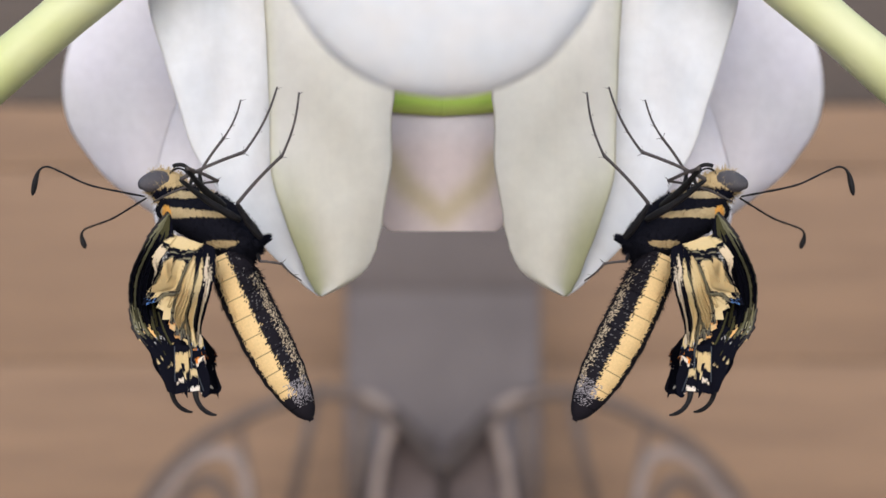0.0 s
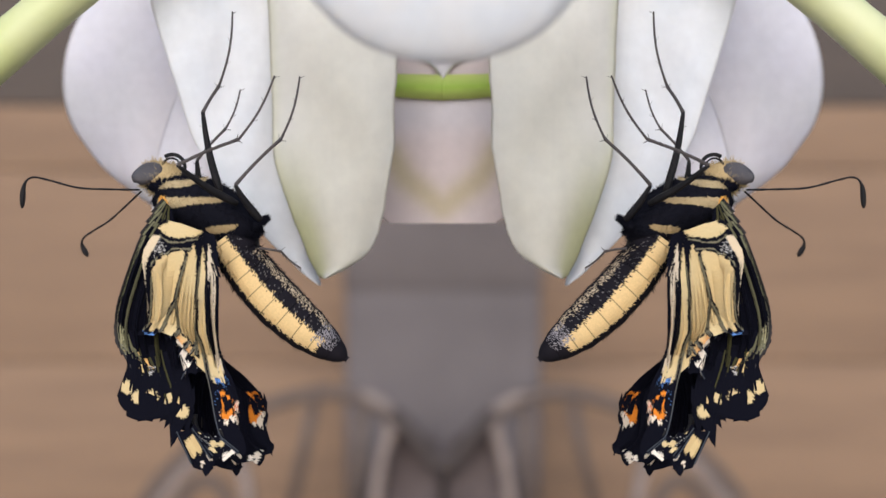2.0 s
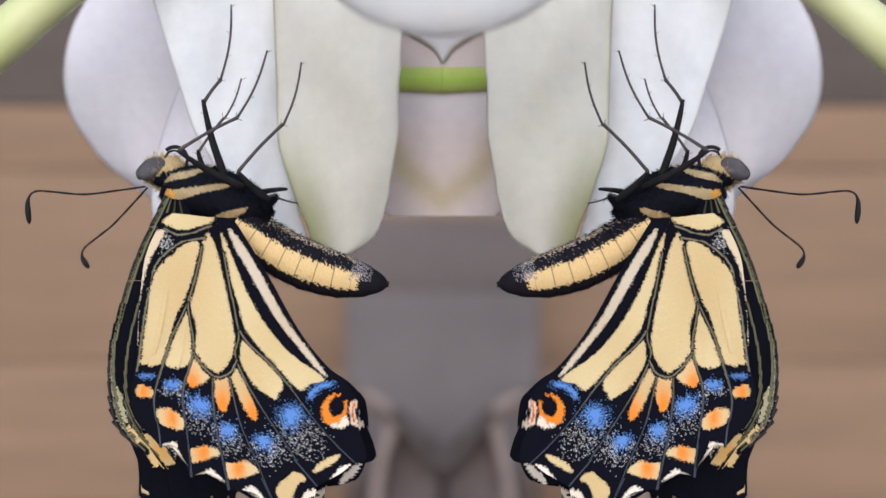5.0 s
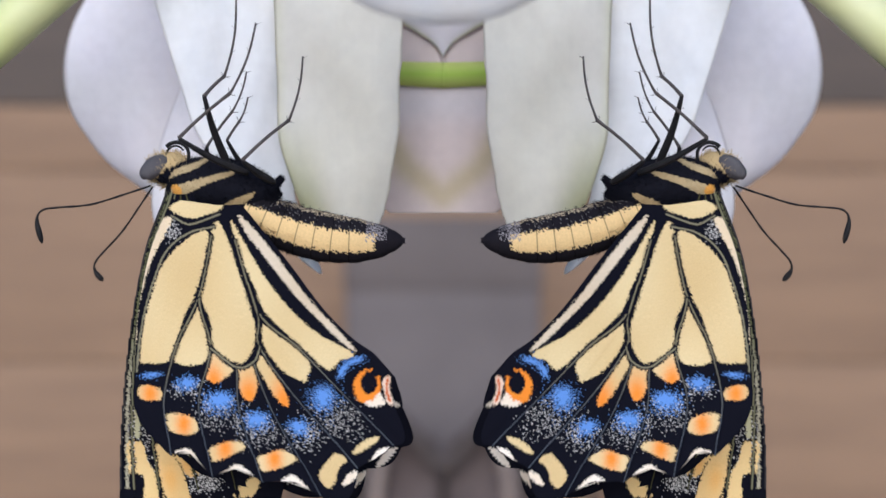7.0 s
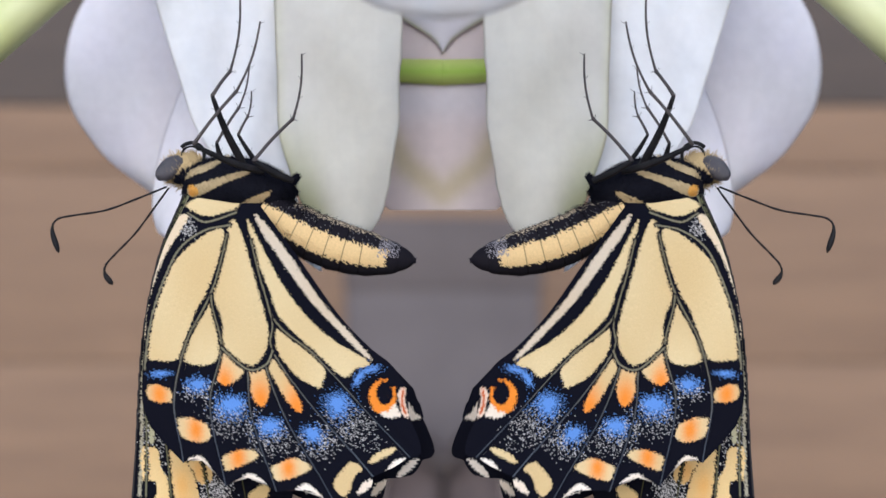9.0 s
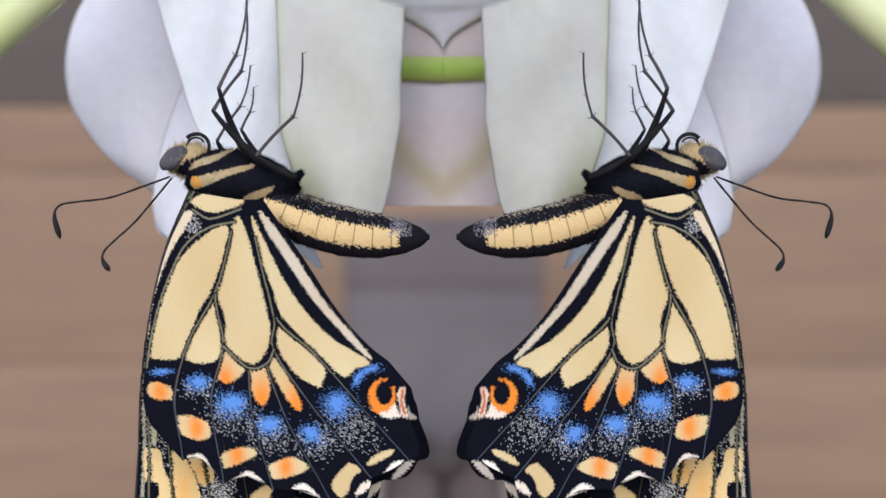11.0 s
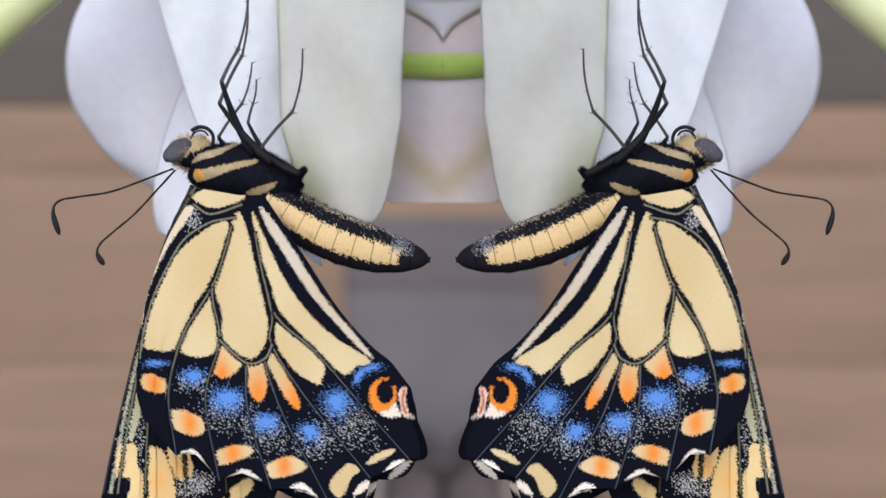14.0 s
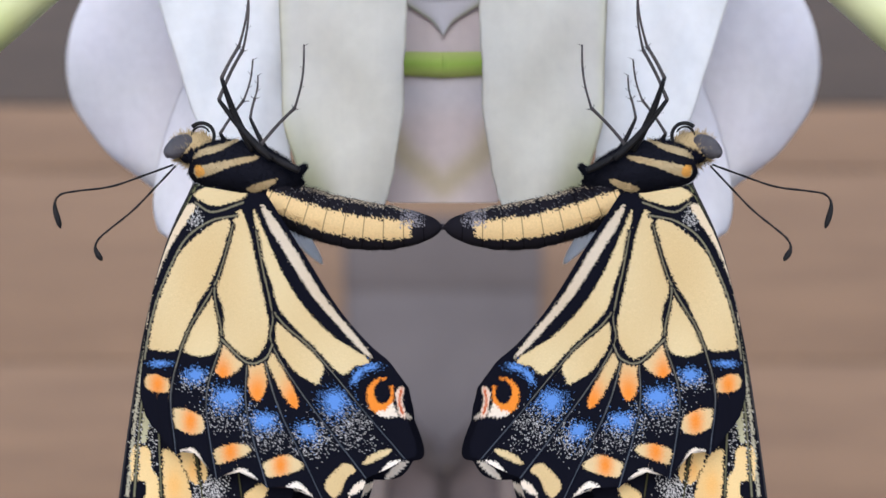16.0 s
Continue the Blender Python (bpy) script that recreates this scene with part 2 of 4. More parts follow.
CELL_T.update(early((314, 580), (314, 577), (320, 576), (327, 592), (341, 604), (346, 616), (335, 633), (340, 655), (349, 666)))
MARGIN_T = {
    (376, 374): early((311, 445), (310, 444), (304, 433), (303, 425), (306, 424), (309, 424), (307, 419), (307, 417), (311, 419)),
    (390, 332): early((326, 419), (320, 411), (314, 405), (320, 399), (322, 392), (315, 392), (315, 390), (318, 388), (322, 388)),
    (326, 387): early((281, 450), (280, 447), (268, 434), (266, 435), (264, 438), (263, 446), (262, 444), (262, 440), (262, 440)),
    (281, 480): early((277, 470), (275, 470), (264, 462), (259, 470), (257, 478), (259, 494), (256, 495), (250, 497), (248, 500)),
    (322, 624): early((280, 522), (277, 531), (277, 531), (282, 550), (286, 584), (281, 593), (281, 608), (281, 623), (277, 636)),
    (360, 632): early((304, 562), (303, 563), (302, 570), (300, 582), (305, 585), (302, 597), (298, 611), (295, 623), (297, 637)),
    (394, 604): early((305, 552), (305, 555), (306, 561), (308, 572), (314, 581), (317, 597), (315, 608), (312, 618), (317, 622)),
    (604, 661): early((343, 613), (333, 626), (333, 635), (352, 657), (378, 677), (410, 698), (437, 707), (461, 710), (493, 707)),
    (662, 630): early((352, 606), (342, 612), (350, 616), (366, 638), (390, 652), (424, 690), (468, 705), (509, 692), (539, 689)),
    (462, 712): early((320, 636), (330, 659), (330, 693), (346, 721), (362, 732), first=2),
    (527, 726): early((297, 644), (316, 678), (341, 708), (366, 734), (390, 749), (412, 756), first=1.5),
    (400, 669): early((311, 602), (309, 629), (305, 650), (309, 668), (309, 678), first=2),
    (568, 680): early((360, 677), (385, 688), (406, 707), (433, 714), (456, 720), first=2),
    (405, 706): early((305, 592), (303, 602), (298, 605), (300, 622), (306, 642), (303, 652), (299, 680), (312, 700), (327, 714)),
    (470, 748): early((337, 742), (346, 752), (362, 765), first=3),
    (550, 768): early((362, 755), (362, 770), (401, 788), (428, 796), first=2.5),
    (601, 712): early((345, 630), (345, 645), (345, 652), (353, 682), (370, 708), (391, 735), (415, 749), (452, 749), (480, 753)),
    (600, 849): early((325, 640), (325, 680), (330, 705), (336, 745), (343, 785), (355, 818), (375, 838), (421, 860), (451, 872)),
    (667, 810): early((336, 662), (340, 685), (340, 705), (352, 745), (372, 792), (395, 824), (440, 842), (493, 845), (525, 844)),
    (735, 788): early((366, 678), (374, 695), (372, 705), (388, 745), (425, 778), (468, 800), (510, 818), (558, 820), (590, 813)),
    (690, 842): early((345, 690), (352, 705), (355, 730), (373, 768), (410, 812), (455, 845), (498, 858), (532, 866), (560, 870)),
    (282, 685): early((258, 558), (255, 575), (258, 588), (262, 600), (250, 602), (246, 616), (242, 645), (239, 666), (238, 685)),
    (338, 750): early((272, 600), (272, 625), (270, 640), (268, 655), (279, 652), (273, 662), (269, 686), (277, 707), (280, 721)),
    (412, 802): early((285, 635), (285, 665), (282, 685), (276, 700), (290, 715), (294, 745), (300, 770), (315, 768), (330, 788)),
    (500, 828): early((300, 648), (302, 680), (302, 708), (300, 728), (306, 758), (318, 790), (326, 808), (351, 818), (380, 830)),
}
# marks of the full hindwing as it sways
LATE = [t for t in TIMES if t > 4]


def late(*xy):
    return {t: np.array(p, float) for t, p in zip(LATE, xy)}


SWAY_T = {
    (604, 661): late((576, 651), (577, 652), (597, 658), (574, 666), (602, 658), (605, 665), (603, 663), (603, 662), (582, 665), (588, 662), (593, 655), (605, 660), (603, 662), (593, 658), (599, 649), (602, 660)),
    (527, 725): late((508, 718), (508, 720), (527, 726), (496, 717), (531, 726), (531, 729), (528, 726), (528, 726), (504, 712), (511, 709), (516, 701), (527, 723), (527, 724), (513, 707), (522, 697), (524, 721)),
    (461, 713): late((446, 710), (444, 710), (462, 718), (438, 692), (467, 720), (466, 720), (464, 717), (462, 717), (446, 689), (455, 683), (459, 675), (461, 712), (461, 714), (453, 686), (462, 671), (458, 710)),
    (338, 750): late((325, 746), (323, 750), (345, 761), (318, 710), (349, 764), (345, 761), (343, 756), (341, 755), (315, 709), (325, 698), (329, 692), (334, 749), (338, 750), (318, 707), (329, 691), (335, 746)),
    (282, 685): late((268, 695), (266, 697), (288, 706), (262, 635), (291, 706), (282, 698), (283, 692), (285, 692), (260, 628), (271, 620), (273, 614), (273, 680), (282, 684), (262, 629), (271, 612), (279, 680)),
    (412, 802): late((397, 793), (398, 795), (413, 807), (395, 772), (420, 810), (421, 810), (417, 805), (417, 805), (390, 773), (401, 767), (407, 761), (412, 801), (412, 802), (398, 773), (409, 758), (407, 799)),
    (500, 828): late((490, 813), (488, 815), (505, 822), (479, 812), (511, 825), (513, 831), (505, 828), (505, 828), (476, 815), (485, 810), (493, 804), (505, 827), (501, 828), (484, 813), (499, 801), (499, 825)),
    (667, 809): late((643, 782), (645, 787), (665, 793), (628, 813), (669, 798), (674, 805), (669, 807), (669, 807), (626, 819), (634, 816), (639, 813), (672, 807), (668, 809), (639, 815), (649, 807), (666, 807)),
    (662, 629): late((629, 616), (632, 617), (652, 623), (626, 642), (658, 625), (660, 632), (660, 629), (662, 629), (632, 642), (635, 639), (637, 635), (662, 629), (662, 629), (643, 634), (645, 628), (660, 628)),
    (600, 849): late((585, 830), (586, 831), (605, 838), (567, 844), (611, 838), (612, 845), (605, 847), (603, 848), (564, 850), (571, 845), (580, 839), (605, 847), (600, 848), (576, 845), (586, 835), (597, 847)),
    (380, 634): late((361, 645), (361, 645), (380, 652), (360, 602), (384, 651), (380, 645), (381, 640), (381, 639), (372, 588), (380, 580), (381, 576), (375, 631), (380, 634), (375, 586), (383, 571), (378, 629)),
}
# the forewing: shoulder, mid costa, outer costa, tip, inner corner
FORE_T = {
    (345, 335): track([(0, 292, 385), (0.5, 290, 380), (1, 285, 370), (1.5, 285, 365), (2.5, 285, 355), (4, 288, 348), (6.5, 308, 358), (7, 300, 345), (7.5, 322, 358), (8, 328, 362), (9, 330, 350), (11.5, 340, 338), (12.5, 337, 332), (14.5, 345, 335), (16, 348, 330)]),
    (260, 580): track([(0, 232, 490), (0.5, 222, 510), (1, 212, 520), (1.5, 216, 520), (2, 211, 530), (2.5, 201, 540), (3, 189, 565), (3.5, 182, 585), (4, 175, 600), (6.5, 240, 590), (7, 232, 590), (7.5, 250, 590), (8, 232, 570), (8.5, 255, 590), (9, 254, 590), (11.5, 258, 590), (12.5, 232, 550), (13, 238, 551), (13.5, 238, 550), (14, 252, 575), (14.5, 260, 580), (15, 240, 546), (15.5, 242, 545), (16, 258, 580)]),
    (226, 800): track([(0, 243, 588), (0.5, 226, 583), (1, 214, 590), (1.5, 211, 600), (2, 212, 612), (2.5, 206, 643), (3, 194, 686), (3.5, 186, 704), (4, 182, 726), (6.5, 236, 770), (7, 214, 790), (7.5, 248, 800), (8, 197, 790), (8.5, 236, 800), (9, 240, 800), (11.5, 238, 800), (12, 232, 800), (12.5, 175, 770), (13, 175, 770), (13.5, 172, 770), (14, 198, 795), (14.5, 226, 800), (15, 178, 772), (15.5, 188, 770), (16, 222, 800)]),
    (195, 1060): track([(0, 290, 648), (0.5, 272, 660), (1, 252, 655), (1.5, 219, 662), (2, 214, 690), (2.5, 209, 722), (3, 200, 758), (3.5, 195, 792), (4, 203, 816), (6.5, 280, 965), (7, 215, 1040), (7.5, 240, 1060), (8, 150, 1050), (8.5, 215, 1060), (9, 220, 1060), (11.5, 220, 1060), (12.5, 105, 1020), (13, 108, 1020), (13.5, 100, 1020), (14, 150, 1050), (14.5, 195, 1060), (15, 108, 1020), (15.5, 125, 1020), (16, 190, 1060)]),
    (500, 900): track([(0, 320, 640), (0.5, 325, 660), (1, 320, 690), (1.5, 320, 700), (2, 330, 740), (2.5, 340, 770), (3, 360, 790), (3.5, 375, 800), (4, 390, 810), (6.5, 480, 850), (7, 485, 885), (7.5, 500, 900), (8, 470, 890), (8.5, 500, 900), (11.5, 500, 900), (12.5, 440, 880), (13, 442, 880), (13.5, 438, 880), (14, 470, 890), (14.5, 500, 900), (15, 445, 880), (15.5, 452, 880), (16, 497, 900)]),
}

LOBE_T = {
    (224, 885): early((265, 607), (258, 618), (246, 612), (238, 618), (232, 640), (230, 672), (229, 707), (223, 728), (221, 752)),
    (290, 1090): early((311, 672), (285, 678), (266, 670), (243, 684), (254, 724), (252, 762), (246, 805), (252, 837), (256, 864)),
    (400, 1080): early((320, 659), (308, 655), (300, 640), (280, 655), (281, 710), (277, 752), (283, 798), (291, 822), (312, 842)),
    (330, 850): early((275, 600), (268, 610), (262, 610), (262, 625), (258, 645), (258, 690), (258, 720), (260, 745), (262, 765)),
}


def thin_plate(src, dst):
    """A smooth warp of the plane that carries src to dst."""
    src, dst = np.array(src, float) / 100, np.array(dst, float)
    n = len(src)

    def kernel(a):
        r2 = ((a[:, None] - src[None]) ** 2).sum(-1)
        return 0.5 * r2 * np.log(r2 + 1e-9)
    k = kernel(src) + 0.15 * np.eye(n)
    p = np.c_[np.ones(n), src]
    w = np.linalg.solve(np.block([[k, p], [p.T, np.zeros((3, 3))]]), np.vstack([dst, np.zeros((3, 2))]))

    def warp(q):
        q = np.atleast_2d(np.asarray(q, float)) / 100
        return kernel(q) @ w[:n] + np.c_[np.ones(len(q)), q] @ w[n:]
    return warp


BROW_T = {t: ROOT_T[t] + (-98, 25) for t in TIMES}
HIND_WARP, FORE_WARP = {}, {}
for t in TIMES:
    src = [ROOT_T[REF], FORK_T[REF], CUBIT_T[REF], CELL_T[REF], SPOT_T[REF], COSTA_T[REF]]
    dst = [ROOT_T[t], FORK_T[t], CUBIT_T[t], CELL_T[t], SPOT_T[t], COSTA_T[t]]
    if t > 4:
        src, dst = src + [BROW_T[REF]] + list(SWAY_T), dst + [BROW_T[t]] + [v[t] for v in SWAY_T.values()]
    if t <= 4:
        marks = {k: v[t] for k, v in MARGIN_T.items() if t in v}
        src, dst = src + list(marks), dst + list(marks.values())
    HIND_WARP[t] = thin_plate(src, dst)
    fore = {**FORE_T, **LOBE_T} if t <= 4 else FORE_T
    FORE_WARP[t] = thin_plate(list(fore), [v[t] for v in fore.values()])

FAR_SHIFT = ([0, 1, 1.5, 2, 2.5, 3, 3.5, 4, 6.5, 7.5, 8, 8.5, 9, 12.5, 16], [18, 20, 42, 50, 48, 38, 30, 24, 14, 16, 12, 18, 24, 12, 14])


def far_warp(t):
    x = float(np.interp(t, *FAR_SHIFT))
    low = 600 if t <= 4 else 645
    return lambda q: HIND_WARP[t](q) + np.c_[x * np.clip((np.atleast_2d(q)[:, 1] - low) / 80, 0, 1), np.full(len(np.atleast_2d(q)), 3.0)]


FAR_WARP = {t: far_warp(t) for t in TIMES}
MIRROR = Matrix.Diagonal((-1, 1, 1, 1))
MOVES = []


def keyed(ob, rows, mirror):
    MOVES.append((ob, [(t, MIRROR @ m @ MIRROR) if mirror else (t, m) for t, m in rows]))


def body_pose(t):
    a, b = HEAD_T[t], HIP_T[t]
    a0, b0 = HEAD_T[REF], HIP_T[REF]
    turn = math.atan2(*(b - a)[::-1]) - math.atan2(*(b0 - a0)[::-1])
    return Matrix.Translation(at(*(a + b) / 2, 0.0015)) @ Matrix.Rotation(turn, 4, "Y")


BODY = {t: body_pose(t) for t in TIMES}
BODY_INV = {t: m.inverted() for t, m in BODY.items()}


def on_body(x, y, t, d=0.0015):
    """Where a point of the body, named by its place at REF, is at t, on the sheet."""
    p = BODY[t] @ (BODY_INV[REF] @ at(x, y, d))
    k = 1 + p.y / REACH
    return np.array([p.x / U / k + 784, 441 - (p.z - EYE_Z) / U / k])


# ---- pigment ----
BLACK, CREAM, ORANGE, BLUE, WHITE = (np.array(srgb(*c)) for c in ((16, 17, 27), (217, 194, 146), (234, 140, 48), (98, 142, 212), (238, 226, 210)))
OLIVE = np.array(srgb(120, 122, 88))
rng = np.random.default_rng(4)


def distance_to(p, line):
    """Distance of points to a polyline."""
    a, b = line[:-1], line[1:]
    d = b - a
    best = np.full(len(p), 1e9)
    for i in range(len(a)):
        f = np.clip(((p - a[i]) @ d[i]) / (d[i] @ d[i] + 1e-9), 0, 1)
        best = np.minimum(best, np.hypot(*(p - a[i] - f[:, None] * d[i]).T))
    return best


def inside(p, poly):
    x, y = p.T
    hit = np.zeros(len(p), bool)
    for (x0, y0), (x1, y1) in zip(poly, np.roll(poly, -1, 0)):
        if y0 != y1:
            hit ^= ((y0 > y) != (y1 > y)) & (x < (x1 - x0) * (y - y0) / (y1 - y0) + x0)
    return hit


def ragged(p, amount):
    """The places shifted a little, unevenly, so that edges of colour come out toothed."""
    x, y = p.T
    slow = np.c_[np.sin(x * 1.05 + 2.3 * np.sin(y * 0.31)) + np.sin(y * 0.93 + 1.7 * np.sin(x * 0.27 + 1)), np.sin(y * 1.13 + 2.1 * np.sin(x * 0.29)) + np.sin(x * 0.87 + 1.9 * np.sin(y * 0.33 + 2))] / 3
    return p + amount * (0.55 * slow + rng.normal(0, 0.45, p.shape))


def patch(col, p, points, colour, core=None, reach=16, core_colour=ORANGE, tension=5):
    poly = spline(points, len(points) * tension, closed=True)
    near = inside(p, poly)
    if not near.any():
        return
    q = p[near]
    tone = 1 + 0.10 * np.sin(q[:, 0] / 37.0 + 1) * np.sin(q[:, 1] / 61.0) + rng.normal(0, 0.015, len(q))
    c = np.tile(colour, (len(q), 1)) * tone[:, None] ** np.array([0.6, 1.0, 1.6])
    if core is not None:
        f = np.exp(-(((p[near] - core) / (0.75 * reach, 1.4 * reach)) ** 2).sum(1))[:, None]
        c = c * (1 - f) + core_colour * f
    col[near] = c


def dust(col, p, x, y, rx, ry, fall=28, turn=0.0):
    """Blue scales dense in the middle, thinning downwards to single grey ones."""
    q = p - (x, y)
    c, s = math.cos(turn), math.sin(turn)
    q = q @ np.array([[c, -s], [s, c]])
    n = len(p)
    dark = col.sum(1) < 0.12
    blue = np.exp(-((q[:, 0] / (rx * 0.82)) ** 2 + (q[:, 1] / (ry * np.where(q[:, 1] < 0, 0.75, 1.0))) ** 2)) * dark
    col[(rng.random(n) < blue * 1.15)] = BLUE
    if fall:
        specks(col, p, x, y + fall * 0.7, rx * 1.5, fall * 0.8, 0.16)


def specks(col, p, x, y, rx, ry, dense):
    """Single grey scales scattered over the black."""
    q = (p - (x, y)) / (rx, ry)
    col[(rng.random(len(p)) < dense * np.exp(-(q ** 4).sum(1))) & (col.sum(1) < 0.12)] = np.array(srgb(204, 202, 200))


# the veins of the hindwing, root to margin; the panels lie between them
HIND_LINES = [spline(l, 61) for l in (
    [(350, 332), (300, 430), (268, 540), (256, 640), (253, 700), (262, 742)],
    [(425, 345), (402, 440), (378, 514), (333, 595), (306, 700), (316, 808)],
    [(430, 345), (404, 440), (380, 514), (393, 605), (368, 710), (388, 852)],
    [(435, 345), (425, 460), (422, 570), (437, 643), (440, 730), (475, 866)],
    [(438, 345), (448, 460), (458, 580), (470, 637), (500, 735), (578, 895)],
    [(441, 345), (462, 460), (484, 560), (484, 612), (545, 710), (650, 848)],
    [(446, 345), (470, 460), (488, 556), (560, 625), (640, 722), (718, 814)],
    [(455, 345), (510, 450), (570, 545), (632, 620), (692, 690), (720, 738)],
    [(468, 345), (538, 452), (600, 548), (655, 612), (693, 645), (718, 686)])]
FORE_LINES = [spline(l, 61) for l in (
    [(340, 328), (292, 440), (257, 590), (237, 720), (216, 880), (195, 1060)],
    [(350, 332), (304, 440), (270, 590), (254, 720), (242, 880), (230, 1090)],
    [(356, 334), (330, 440), (300, 590), (285, 720), (290, 880), (300, 1100)],
    [(366, 335), (360, 440), (345, 590), (340, 720), (362, 880), (385, 1085)],
    [(376, 335), (400, 440), (400, 590), (410, 720), (430, 870), (455, 1030)],
    [(386, 335), (440, 430), (470, 570), (495, 690), (512, 790), (522, 872)])]


HIND_VEINS = ((1, 0.12), (2, 0.4), (3, 0.6), (4, 0.6), (5, 0.12), (6, 0.4))


def line_at(line, s):
    f = np.clip(s, -0.02, 1.02) * 60
    i = np.clip(f.astype(int), 0, 59)
    return line[i] + (f - i)[:, None] * (line[i + 1] - line[i])


def sector(lines, i, s, w, bulge):
    """A place in sector i: s from root to margin, w across; the margin bulges between the veins."""
    p = line_at(lines[i], s) * (1 - w)[:, None] + line_at(lines[i + 1], s) * w[:, None]
    out = line_at(lines[i], np.full(len(s), 1.0)) - line_at(lines[i], np.full(len(s), 0.9))
    out /= np.hypot(*out.T)[:, None]
    return p + out * (bulge * np.sin(np.pi * np.clip(w, 0, 1)) * np.clip((s - 0.8) / 0.2, 0, 1) ** 2)[:, None]


def hind_pigment(p0):
    p = ragged(p0, 2.6)
    col = np.tile(BLACK, (len(p), 1))
    patch(col, p, [(343, 345), (385, 327), (435, 327), (434, 350), (405, 364), (375, 368), (352, 357)], CREAM)
    patch(col, p, [(345, 366), (336, 387), (306, 432), (287, 472), (270, 522), (258, 590), (248, 590), (256, 530), (276, 455), (304, 400), (326, 368)], np.array(srgb(222, 203, 172)))
    patch(col, p, [(405, 392), (360, 412), (320, 450), (290, 505), (272, 560), (262, 615), (285, 626), (318, 622), (332, 590), (352, 540), (372, 508), (392, 455)], CREAM)
    patch(col, p, [(376, 522), (357, 548), (340, 590), (325, 622), (350, 636), (380, 630), (389, 605), (387, 555)], CREAM)
    patch(col, p, [(415, 388), (426, 375), (440, 410), (454, 470), (468, 530), (477, 575), (472, 610), (450, 636), (420, 624), (399, 600), (397, 555), (384, 515), (396, 470), (410, 420)], CREAM)
    patch(col, p, [(395, 612), (430, 642), (425, 655), (400, 672), (382, 660), (385, 635)], CREAM, (396, 666), 24)
    patch(col, p, [(442, 650), (468, 645), (475, 680), (460, 714), (442, 690)], CREAM, (458, 700), 28)
    patch(col, p, [(484, 627), (505, 660), (530, 710), (525, 728), (505, 705), (485, 665), (474, 645)], CREAM, (522, 716), 32)
    patch(col, p, [(494, 570), (520, 590), (572, 645), (568, 675), (560, 682), (525, 660), (505, 635), (490, 605)], CREAM)
    patch(col, p, [(448, 372), (470, 420), (503, 490), (543, 549), (592, 597), (655, 638), (630, 650), (605, 663), (560, 617), (500, 556), (480, 500), (458, 430)], CREAM)
    patch(col, p, [(462, 366), (482, 385), (526, 450), (575, 527), (624, 586), (660, 633), (641, 622), (602, 580), (552, 522), (504, 449), (474, 402)], np.array(srgb(212, 196, 172)))
    for points, core in (
            ([(262, 670), (280, 668), (302, 680), (302, 698), (280, 700), (262, 690)], (282, 685)),
            ([(308, 730), (335, 730), (362, 745), (362, 768), (338, 772), (308, 755)], (340, 750)),
            ([(385, 800), (420, 788), (445, 795), (443, 805), (415, 818), (385, 824)], (412, 802)),
            ([(467, 825), (500, 810), (520, 812), (538, 830), (500, 845), (470, 845)], (498, 826))):
        patch(col, p, points, CREAM, core, 20)
    patch(col, p, [(600, 830), (618, 823), (632, 835), (615, 850), (605, 875), (590, 882), (578, 860)], CREAM)
    patch(col, p, [(645, 820), (665, 803), (692, 797), (688, 806), (665, 818), (648, 825)], CREAM)
    for points in ([(322, 803), (345, 797), (364, 818), (345, 806)], [(408, 845), (432, 831), (458, 852), (432, 840)], [(503, 868), (530, 857), (558, 884), (530, 868)],
                   [(668, 848), (688, 822), (710, 816), (690, 838)], [(618, 882), (633, 858), (654, 854), (640, 870)]):
        patch(col, p, points, WHITE)
    patch(col, p, [(651, 702), (656, 683), (670, 671), (688, 669), (697, 677), (698, 710), (690, 724), (669, 732), (656, 722)], ORANGE)
    patch(col, p, [(668, 732), (686, 726), (697, 714), (701, 726), (706, 738), (684, 740)], WHITE)
    col[np.hypot(*((p - (679, 695)) / (15, 21)).T) < 1] = BLACK
    col[np.hypot(*(p - (692, 676)).T) < 8] = BLACK
    patch(col, p, [(702, 700), (708, 686), (717, 688), (714, 712), (721, 737), (711, 738), (706, 722)], np.array(srgb(232, 208, 188)))
    patch(col, p, [(711, 688), (714, 692), (711, 712), (716, 732), (712, 732), (707, 712)], np.array(srgb(196, 96, 52)))
    for args in ((285, 648, 20, 6, 0), (348, 668, 22, 13, 20), (405, 706, 30, 20, 38), (470, 748, 24, 17, 36), (546, 766, 20, 17, 34), (595, 712, 25, 25, 0), (632, 668, 20, 7, 0, -1.0), (655, 652, 20, 7, 0, -0.3)):
        dust(col, p0, *args)
    specks(col, p0, 612, 758, 50, 38, 0.17)
    specks(col, p0, 342, 388, 16, 18, 0.3)
    for i, a in HIND_VEINS:
        line = HIND_LINES[i][int(a * 60):]
        d = distance_to(p, line)
        far = np.clip((p0[:, 1] - 600) / 150, 0, 1)
        col[(d < 4.8 - 1.6 * far)] = BLACK
        core = distance_to(p0, line) < 1.5 - 0.75 * far
        col[core] = np.array(srgb(118, 112, 92)) * (1 - far[core, None]) + np.array(srgb(84, 90, 100)) * far[core, None]
